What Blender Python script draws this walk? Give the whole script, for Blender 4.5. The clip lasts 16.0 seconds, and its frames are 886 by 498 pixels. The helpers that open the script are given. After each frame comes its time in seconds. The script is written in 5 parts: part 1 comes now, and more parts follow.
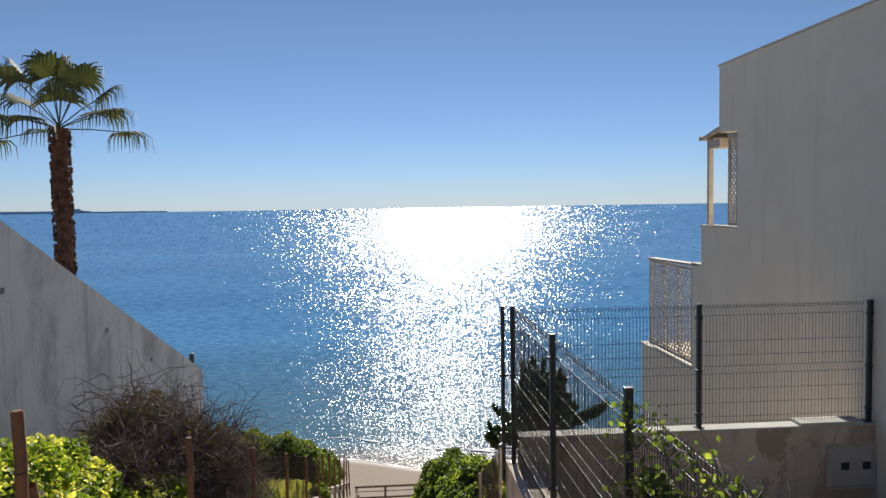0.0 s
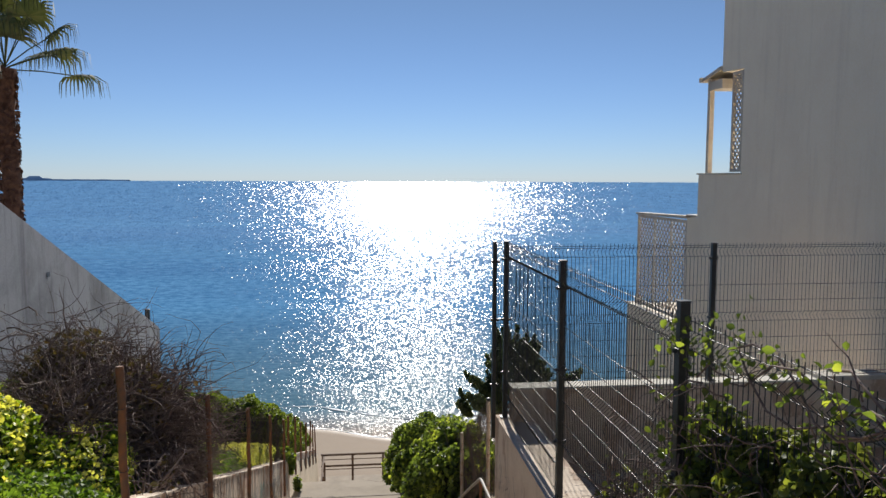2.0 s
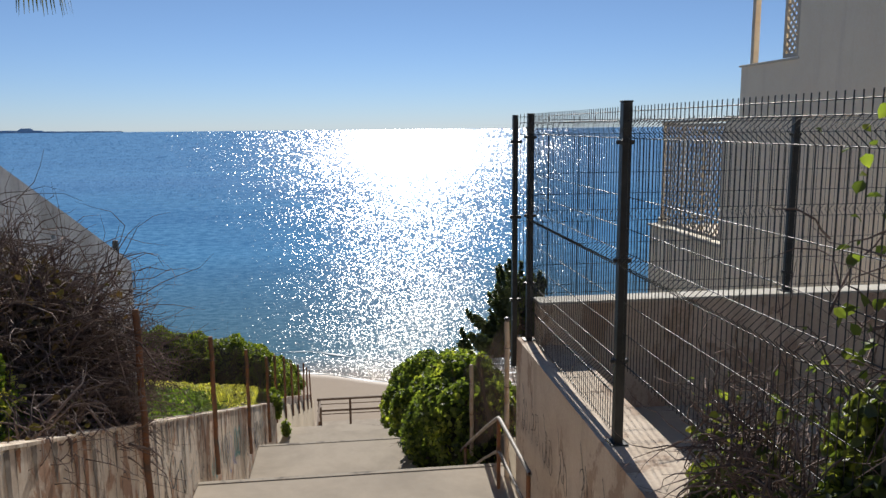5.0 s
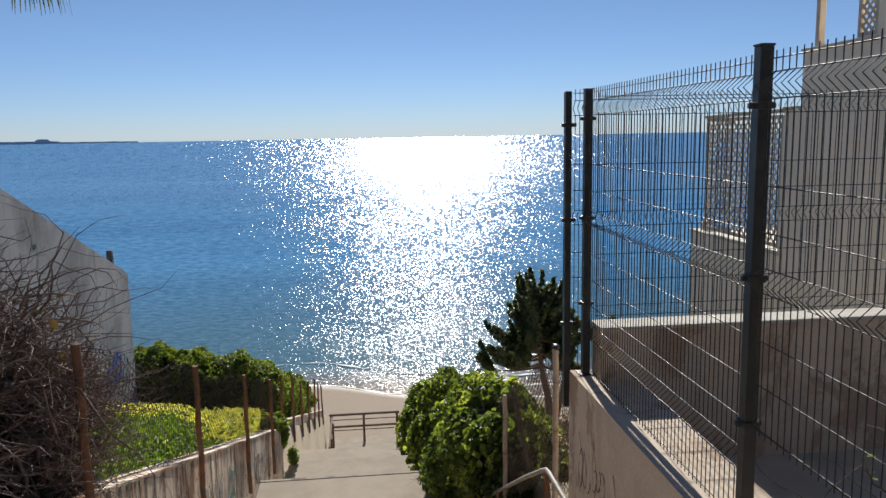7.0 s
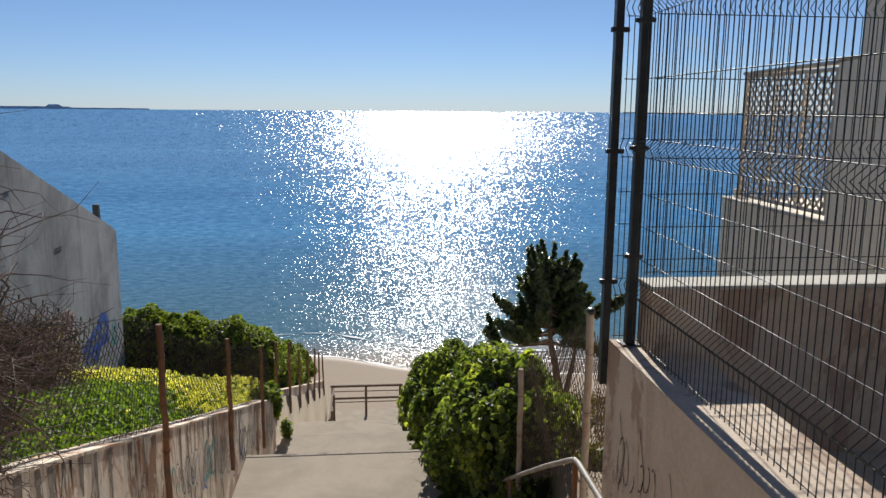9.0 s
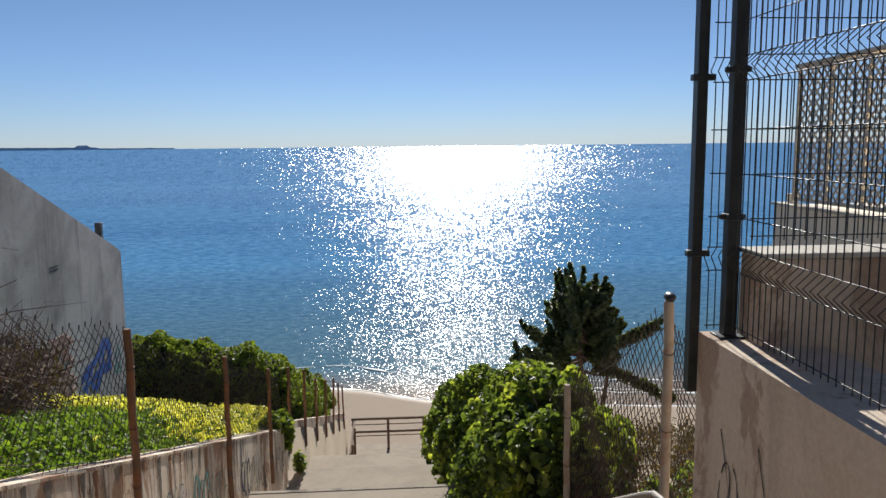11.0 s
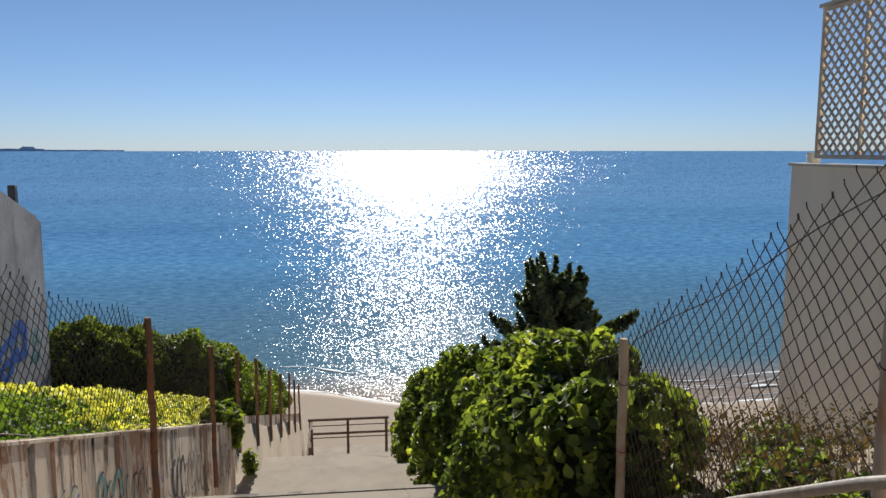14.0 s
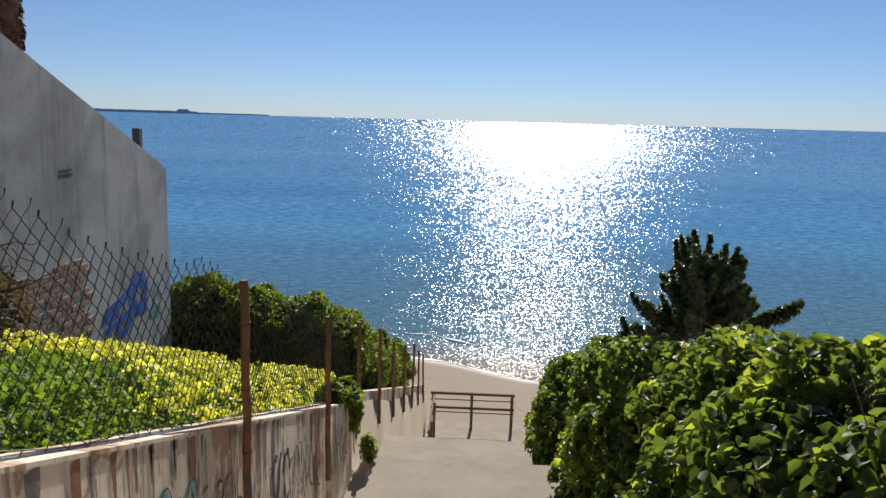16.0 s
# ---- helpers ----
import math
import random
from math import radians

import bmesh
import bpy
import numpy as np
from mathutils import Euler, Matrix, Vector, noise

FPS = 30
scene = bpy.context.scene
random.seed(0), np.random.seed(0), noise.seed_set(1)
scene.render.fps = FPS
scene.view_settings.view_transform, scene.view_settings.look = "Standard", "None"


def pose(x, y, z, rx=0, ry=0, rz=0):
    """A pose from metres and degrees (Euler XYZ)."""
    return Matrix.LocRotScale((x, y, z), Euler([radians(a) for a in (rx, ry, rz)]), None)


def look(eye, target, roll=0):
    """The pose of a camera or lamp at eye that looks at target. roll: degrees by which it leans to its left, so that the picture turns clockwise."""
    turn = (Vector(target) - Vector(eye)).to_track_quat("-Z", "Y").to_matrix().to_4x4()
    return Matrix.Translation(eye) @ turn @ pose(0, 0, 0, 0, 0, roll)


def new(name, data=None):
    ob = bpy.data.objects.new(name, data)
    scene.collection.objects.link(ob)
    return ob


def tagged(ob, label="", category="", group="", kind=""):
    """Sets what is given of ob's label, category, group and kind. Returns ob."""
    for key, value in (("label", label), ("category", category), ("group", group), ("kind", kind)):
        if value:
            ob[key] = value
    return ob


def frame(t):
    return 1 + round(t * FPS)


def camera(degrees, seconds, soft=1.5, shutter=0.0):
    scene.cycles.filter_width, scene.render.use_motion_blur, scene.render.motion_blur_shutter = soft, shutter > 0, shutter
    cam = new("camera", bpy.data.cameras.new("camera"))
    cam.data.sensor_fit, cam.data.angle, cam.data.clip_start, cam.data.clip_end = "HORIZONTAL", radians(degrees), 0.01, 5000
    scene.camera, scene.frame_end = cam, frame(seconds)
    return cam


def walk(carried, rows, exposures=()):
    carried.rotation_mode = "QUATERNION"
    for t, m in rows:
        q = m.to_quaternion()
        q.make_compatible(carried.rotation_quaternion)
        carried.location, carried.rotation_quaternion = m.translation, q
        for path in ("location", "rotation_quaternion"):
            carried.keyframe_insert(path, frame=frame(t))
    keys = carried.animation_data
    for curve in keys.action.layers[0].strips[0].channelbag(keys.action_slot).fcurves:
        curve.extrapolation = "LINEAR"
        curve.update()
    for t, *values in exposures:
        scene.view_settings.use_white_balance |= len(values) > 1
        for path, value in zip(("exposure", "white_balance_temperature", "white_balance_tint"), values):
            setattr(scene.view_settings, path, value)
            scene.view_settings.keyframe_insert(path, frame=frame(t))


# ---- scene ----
cam = camera(60.4, 16.0)

PATH = [
    (0, (0.37, 0.402, 1.758), (0.523, 2.393, 1.642), -0.9),
    (0.5, (0.275, 0.668, 1.627), (0.439, 2.655, 1.465), -0.8),
    (1, (0.28, 0.996, 1.444), (0.465, 2.979, 1.26), -1.1),
    (1.5, (0.235, 1.35, 1.264), (0.455, 3.33, 1.085), -0.6),
    (2, (0.24, 1.644, 1.098), (0.476, 3.621, 0.915), 0.2),
    (2.5, (0.21, 1.985, 0.945), (0.473, 3.956, 0.737), 0.2),
    (3, (0.284, 2.273, 0.816), (0.54, 4.242, 0.577), -0.2),
    (3.5, (0.289, 2.577, 0.63), (0.544, 4.542, 0.36), -0.4),
    (4, (0.358, 2.92, 0.491), (0.61, 4.88, 0.188), -0.6),
    (6.5, (0.401, 4.768, 0.003), (0.621, 6.73, -0.319), -0.5),
    (7, (0.409, 5.138, 0.022), (0.616, 7.105, -0.276), -1.0),
    (7.5, (0.478, 5.467, 0.029), (0.662, 7.439, -0.249), -1.0),
    (8, (0.489, 5.781, -0.143), (0.699, 7.747, -0.44), -0.5),
    (8.5, (0.49, 6.026, -0.284), (0.692, 7.981, -0.65), 0.2),
    (11, (0.547, 7.368, -0.95), (0.675, 9.345, -1.224), -0.6),
    (11.5, (0.521, 7.669, -1.084), (0.675, 9.648, -1.327), -0.4),
    (12, (0.447, 7.956, -1.249), (0.624, 9.934, -1.486), -0.1),
    (12.5, (0.45, 8.262, -1.431), (0.662, 10.236, -1.672), 0.3),
    (13, (0.435, 8.53, -1.585), (0.672, 10.5, -1.835), 0.6),
    (13.5, (0.433, 8.812, -1.692), (0.686, 10.779, -1.951), 0.4),
    (14, (0.347, 9.121, -1.816), (0.59, 11.089, -2.077), -0.0),
    (14.5, (0.327, 9.411, -1.951), (0.55, 11.382, -2.204), -0.1),
    (15, (0.233, 9.83, -2.072), (0.43, 11.805, -2.322), -0.3),
    (15.5, (0.244, 10.275, -2.078), (0.343, 12.255, -2.346), 0.3),
    (16, (0.158, 10.795, -2.137), (0.07, 12.764, -2.476), 1.5),
]
walk(cam, [(t, look(eye, target, roll)) for t, eye, target, roll in PATH])
scene.view_settings.exposure = 0.3

# ---- world and sun ----
SUN_ELEV, SUN_AZ = radians(28), radians(4.6)
world = bpy.data.worlds.new("world")
scene.world = world
world.use_nodes = True
wn = world.node_tree
sky = wn.nodes.new("ShaderNodeTexSky")
sky.sky_type, sky.sun_disc = "NISHITA", False
sky.sun_elevation, sky.sun_rotation = SUN_ELEV, SUN_AZ
sky.air_density, sky.dust_density, sky.ozone_density = 0.85, 0.0, 4.0
wn.nodes["Background"].inputs[1].default_value = 0.055
haze_at, haze_z = wn.nodes.new("ShaderNodeTexCoord"), wn.nodes.new("ShaderNodeSeparateXYZ")
haze = wn.nodes.new("ShaderNodeValToRGB")
haze.color_ramp.elements[0].color, haze.color_ramp.elements[1].color = (0.78, 0.91, 1.27, 1), (1.02, 1.0, 1.06, 1)
haze.color_ramp.elements[1].position = 0.22
tint = wn.nodes.new("ShaderNodeMix")
tint.data_type, tint.blend_type = "RGBA", "MULTIPLY"
tint.inputs[0].default_value = 1.0
wn.links.new(haze_at.outputs["Generated"], haze_z.inputs[0])
wn.links.new(haze_z.outputs[2], haze.inputs[0])
wn.links.new(sky.outputs[0], tint.inputs[6])
wn.links.new(haze.outputs[0], tint.inputs[7])
wn.links.new(tint.outputs[2], wn.nodes["Background"].inputs[0])
sun_data = bpy.data.lights.new("sun", "SUN")
sun_data.energy, sun_data.angle, sun_data.color = 5.0, radians(0.53), (1.0, 0.95, 0.87)
sun = new("sun", sun_data)
sun_to = Vector((math.sin(SUN_AZ) * math.cos(SUN_ELEV), math.cos(SUN_AZ) * math.cos(SUN_ELEV), math.sin(SUN_ELEV)))
sun.matrix_world = look(tuple(sun_to * 100), (0, 0, 0))


# ---- materials ----
def mat(name, rough=0.8, metal=0.0):
    m = bpy.data.materials.new(name)
    m.use_nodes = True
    b = m.node_tree.nodes["Principled BSDF"]
    b.inputs["Roughness"].default_value, b.inputs["Metallic"].default_value = rough, metal
    return m, m.node_tree, b


def coords(nt, scale=(1, 1, 1)):
    tc, mp = nt.nodes.new("ShaderNodeTexCoord"), nt.nodes.new("ShaderNodeMapping")
    mp.inputs["Scale"].default_value = scale
    nt.links.new(tc.outputs["Object"], mp.inputs[0])
    return mp.outputs[0]


def noise_tex(nt, vec, scale, detail=4, rough=0.55, dist=0.0):
    n = nt.nodes.new("ShaderNodeTexNoise")
    n.inputs["Scale"].default_value, n.inputs["Detail"].default_value = scale, detail
    n.inputs["Roughness"].default_value, n.inputs["Distortion"].default_value = rough, dist
    nt.links.new(vec, n.inputs["Vector"])
    return n.outputs["Fac"]


def ramp(nt, fac, *stops):
    r = nt.nodes.new("ShaderNodeValToRGB")
    e = r.color_ramp.elements
    while len(e) < len(stops):
        e.new(0.5)
    for el, (p, c) in zip(e, stops):
        el.position, el.color = p, (*c, 1) if not isinstance(c, (int, float)) else (c, c, c, 1)
    nt.links.new(fac, r.inputs[0])
    return r.outputs[0]


def mix(nt, fac, a, b, mode="MIX"):
    m = nt.nodes.new("ShaderNodeMix")
    m.data_type, m.blend_type = "RGBA", mode
    for sock, v in ((m.inputs[0], fac), (m.inputs[6], a), (m.inputs[7], b)):
        if isinstance(v, bpy.types.NodeSocket):
            nt.links.new(v, sock)
        else:
            sock.default_value = v if isinstance(v, (int, float)) else (*v, 1)
    return m.outputs[2]


def bump(nt, bsdf, height, strength=0.3, distance=0.02, after=None):
    b = nt.nodes.new("ShaderNodeBump")
    b.inputs["Strength"].default_value, b.inputs["Distance"].default_value = strength, distance
    nt.links.new(height, b.inputs["Height"])
    if after:
        nt.links.new(after, b.inputs["Normal"])
    nt.links.new(b.outputs[0], bsdf.inputs["Normal"])
    return b.outputs[0]


def plaster(name, base, dirt, amount=0.5, streak=True, flake=None, runs=False):
    """Painted render with blotches, vertical streaks and fine relief."""
    m, nt, b = mat(name, 0.88)
    v = coords(nt)
    c = mix(nt, ramp(nt, noise_tex(nt, v, 0.9, 6, 0.6, 0.4), (0.42, 0.0), (0.72, amount)), base, dirt)
    if streak:
        s = noise_tex(nt, coords(nt, (2.6, 2.6, 0.22)), 1.6, 6, 0.65, 0.3)
        c = mix(nt, ramp(nt, s, (0.52, 0.0), (0.75, amount * 0.8)), c, tuple(x * 0.75 for x in dirt))
    if flake:
        f = noise_tex(nt, coords(nt, (1.6, 1.6, 0.9)), 1.1, 7, 0.68, 0.6)
        c = mix(nt, ramp(nt, f, (flake[1], 0.0), (flake[1] + 0.035, 0.8)), c, flake[0])
    if runs:
        d1 = noise_tex(nt, coords(nt, (7.0, 7.0, 0.9)), 1.5, 7, 0.7, 0.5)
        c = mix(nt, ramp(nt, d1, (0.54, 0.0), (0.62, 0.85)), c, (0.1, 0.07, 0.055))
        d2 = noise_tex(nt, coords(nt, (4.0, 4.0, 0.7)), 1.2, 6, 0.7, 0.8)
        c = mix(nt, ramp(nt, d2, (0.56, 0.0), (0.6, 0.9)), c, (0.74, 0.66, 0.55))
    g = noise_tex(nt, v, 38, 5, 0.7)
    c = mix(nt, 0.22, c, ramp(nt, g, (0.3, 0.25), (0.7, 0.9)), "OVERLAY")
    nt.links.new(c, b.inputs["Base Color"])
    bump(nt, b, g, 0.35, 0.006)
    return m


def two_tone(name, a, c2, scale, rough=0.8, metal=0.0, strength=0.3, lo=0.4, hi=0.65, stretch=(1, 1, 1)):
    m, nt, b = mat(name, rough, metal)
    v = coords(nt, stretch)
    n = noise_tex(nt, v, scale, 6, 0.65, 0.2)
    c = mix(nt, ramp(nt, n, (lo, 0.0), (hi, 1.0)), a, c2)
    nt.links.new(c, b.inputs["Base Color"])
    bump(nt, b, noise_tex(nt, v, scale * 4, 4), strength, 0.01)
    return m


def leaf_mat(name, colours, glow=0.45, rough=0.45):
    """Leaves: colour by leaf, light passing through."""
    m, nt, b = mat(name, rough)
    geo = nt.nodes.new("ShaderNodeNewGeometry")
    stops = [(i / max(1, len(colours) - 1), c) for i, c in enumerate(colours)]
    clump = noise_tex(nt, coords(nt), 2.2, 3, 0.6)
    part_a, part_b = nt.nodes.new("ShaderNodeMath"), nt.nodes.new("ShaderNodeMath")
    part_a.operation, part_b.operation = "MULTIPLY", "MULTIPLY_ADD"
    part_a.inputs[1].default_value, part_b.inputs[1].default_value = 0.6, 1.1
    nt.links.new(geo.outputs["Random Per Island"], part_a.inputs[0])
    nt.links.new(clump, part_b.inputs[0])
    shift = nt.nodes.new("ShaderNodeMath")
    shift.operation = "SUBTRACT"
    shift.inputs[1].default_value = 0.35
    nt.links.new(part_a.outputs[0], part_b.inputs[2])
    nt.links.new(part_b.outputs[0], shift.inputs[0])
    c = ramp(nt, shift.outputs[0], *stops)
    nt.links.new(c, b.inputs["Base Color"])
    t = nt.nodes.new("ShaderNodeBsdfTranslucent")
    bright = mix(nt, 1.0, c, (1.9, 1.8, 0.7), "MULTIPLY")
    nt.links.new(bright, t.inputs[0])
    mx = nt.nodes.new("ShaderNodeMixShader")
    mx.inputs[0].default_value = glow
    nt.links.new(b.outputs[0], mx.inputs[1])
    nt.links.new(t.outputs[0], mx.inputs[2])
    nt.links.new(mx.outputs[0], nt.nodes["Material Output"].inputs[0])
    return m


M_WHITE = plaster("house_plaster", (0.9, 0.81, 0.65), (0.72, 0.62, 0.49), 0.35)
M_OLD = plaster("weathered_plaster", (0.41, 0.415, 0.435), (0.14, 0.14, 0.14), 0.85, True, ((0.3, 0.29, 0.28), 0.63))
M_COPING = plaster("coping_plaster", (0.6, 0.57, 0.5), (0.35, 0.32, 0.27), 0.5, False)
M_CONC = plaster("stained_concrete", (0.8, 0.68, 0.54), (0.3, 0.2, 0.14), 0.7, True, ((0.36, 0.19, 0.11), 0.52), runs=True)
M_WALL_R = plaster("beige_render", (0.69, 0.57, 0.45), (0.45, 0.34, 0.25), 0.7, True, ((0.4, 0.28, 0.2), 0.53))
M_STEP = two_tone("step_concrete", (0.37, 0.31, 0.24), (0.28, 0.235, 0.18), 1.3, 0.9, 0, 0.4)
M_BOUNCE = two_tone("bounce_slab_concrete", (0.56, 0.5, 0.41), (0.45, 0.4, 0.32), 1.5, 0.9)
M_NOSING = two_tone("dark_step_edge", (0.15, 0.125, 0.1), (0.33, 0.285, 0.225), 3, 0.9, 0, 0.4, 0.36, 0.47)
M_STEEL = two_tone("dark_painted_steel", (0.02, 0.024, 0.026), (0.04, 0.042, 0.044), 9, 0.42, 0.0, 0.1)
M_RUST = two_tone("rusty_steel", (0.12, 0.085, 0.066), (0.3, 0.115, 0.045), 3.5, 0.85, 0.0, 0.5)
M_GALV = two_tone("galvanised_wire", (0.06, 0.06, 0.062), (0.1, 0.06, 0.045), 12, 0.6, 0.3, 0.1)
M_RAIL = two_tone("worn_grey_rail", (0.3, 0.275, 0.24), (0.16, 0.12, 0.09), 7, 0.6, 0, 0.3)
M_POST = two_tone("worn_concrete_post", (0.38, 0.33, 0.28), (0.27, 0.14, 0.075), 4, 0.9, 0, 0.5, 0.5, 0.68)
M_WOODDK = two_tone("dark_timber", (0.1, 0.065, 0.045), (0.18, 0.12, 0.08), 6, 0.85, 0, 0.4, stretch=(1, 1, 6))
M_LATT = two_tone("cream_lattice", (0.62, 0.55, 0.45), (0.5, 0.42, 0.33), 3, 0.7, 0, 0.2)
M_TWIG = two_tone("dry_twig", (0.11, 0.078, 0.068), (0.27, 0.2, 0.175), 6, 0.9, 0, 0.2)
M_BARK = two_tone("bark", (0.11, 0.075, 0.055), (0.2, 0.14, 0.1), 8, 0.95, 0, 0.8)
M_PALMTRUNK = two_tone("palm_bark", (0.12, 0.06, 0.04), (0.23, 0.12, 0.075), 5, 0.95, 0, 0.8)
M_LEAF = leaf_mat("hedge_leaf", [(0.033, 0.053, 0.027), (0.068, 0.102, 0.034), (0.13, 0.185, 0.046), (0.39, 0.44, 0.1)], 0.57, 0.5)
M_IVY = leaf_mat("ivy_leaf", [(0.034, 0.054, 0.027), (0.065, 0.098, 0.032), (0.105, 0.125, 0.045), (0.28, 0.34, 0.06)], 0.5, 0.5)
M_HEDGE2 = leaf_mat("far_hedge_leaf", [(0.05, 0.08, 0.022), (0.1, 0.145, 0.03), (0.2, 0.25, 0.045)], 0.5, 0.55)
# brighter copy of clover_leaf, with sunlight put into the colour
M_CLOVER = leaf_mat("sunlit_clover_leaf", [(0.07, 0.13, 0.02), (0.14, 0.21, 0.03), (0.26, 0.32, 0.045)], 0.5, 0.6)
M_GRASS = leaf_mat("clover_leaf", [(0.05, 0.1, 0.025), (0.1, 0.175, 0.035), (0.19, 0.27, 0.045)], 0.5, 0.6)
M_BLOOM = leaf_mat("yellow_bloom", [(0.66, 0.66, 0.12), (0.8, 0.8, 0.3)], 0.4)
M_PINE = leaf_mat("dark_needle", [(0.045, 0.066, 0.034), (0.095, 0.125, 0.05)], 0.4)
M_PALM = leaf_mat("palm_leaf", [(0.05, 0.07, 0.03), (0.08, 0.1, 0.045), (0.12, 0.12, 0.06)], 0.16, 0.75)
M_DRYLEAF = leaf_mat("dry_leaf", [(0.13, 0.08, 0.045), (0.065, 0.06, 0.03), (0.19, 0.12, 0.065)], 0.25, 0.85)
# near-black tone paints the shade between leaves into the solid cores
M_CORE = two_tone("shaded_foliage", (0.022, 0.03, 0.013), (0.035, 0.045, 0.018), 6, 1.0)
M_TWIGCORE = two_tone("bramble_litter", (0.1, 0.075, 0.06), (0.16, 0.125, 0.1), 7, 1.0)
M_BLUE = two_tone("blue_spray_paint", (0.02, 0.09, 0.42), (0.03, 0.14, 0.5), 5, 0.6)
M_TEAL = two_tone("teal_spray_paint", (0.1, 0.3, 0.3), (0.2, 0.4, 0.38), 5, 0.6)
M_BLACKP = two_tone("black_spray_paint", (0.03, 0.027, 0.03), (0.08, 0.07, 0.07), 8, 0.6)
M_BRICK = two_tone("red_brick", (0.36, 0.24, 0.2), (0.27, 0.17, 0.14), 6, 0.9)
M_FOAM = two_tone("sea_foam", (0.85, 0.87, 0.88), (0.6, 0.66, 0.68), 1.5, 0.7)
# pale blue paints the distance haze into the backlit land's colour
M_ISLE = two_tone("hazed_far_land", (0.5, 0.58, 0.68), (0.58, 0.66, 0.74), 0.01, 1.0)
M_DAMP = two_tone("damp_stain", (0.17, 0.14, 0.115), (0.3, 0.25, 0.2), 5, 0.9)
M_STAIN = two_tone("rust_stain", (0.33, 0.16, 0.08), (0.22, 0.11, 0.06), 3, 0.9)
M_SHUTTER = two_tone("grey_box_paint", (0.5, 0.46, 0.4), (0.42, 0.38, 0.33), 6, 0.6)


def ground_mat():
    m, nt, b = mat("sand_and_soil", 0.95)
    v = coords(nt)
    geo = nt.nodes.new("ShaderNodeNewGeometry")
    sep = nt.nodes.new("ShaderNodeSeparateXYZ")
    nt.links.new(geo.outputs["Position"], sep.inputs[0])
    n = noise_tex(nt, v, 0.8, 6, 0.6)
    sand = mix(nt, n, (0.3, 0.235, 0.17), (0.255, 0.195, 0.14))
    soil = mix(nt, n, (0.34, 0.27, 0.19), (0.22, 0.18, 0.12))
    mr = nt.nodes.new("ShaderNodeMapRange")
    mr.inputs[1].default_value, mr.inputs[2].default_value = -12.9, -12.2
    nt.links.new(sep.outputs[2], mr.inputs[0])
    c = mix(nt, mr.outputs[0], sand, soil)
    wet = nt.nodes.new("ShaderNodeMapRange")
    wet.inputs[1].default_value, wet.inputs[2].default_value = -15.98, -15.75
    nt.links.new(sep.outputs[2], wet.inputs[0])
    c = mix(nt, wet.outputs[0], (0.3, 0.235, 0.175), c)
    nt.links.new(c, b.inputs["Base Color"])
    r = nt.nodes.new("ShaderNodeMapRange")
    r.inputs[1].default_value, r.inputs[2].default_value, r.inputs[3].default_value, r.inputs[4].default_value = -15.98, -15.75, 0.55, 0.95
    nt.links.new(sep.outputs[2], r.inputs[0])
    nt.links.new(r.outputs[0], b.inputs["Roughness"])
    bump(nt, b, noise_tex(nt, v, 3.0, 8, 0.7), 0.5, 0.06)
    return m


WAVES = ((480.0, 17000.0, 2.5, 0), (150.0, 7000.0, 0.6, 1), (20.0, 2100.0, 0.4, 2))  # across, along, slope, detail


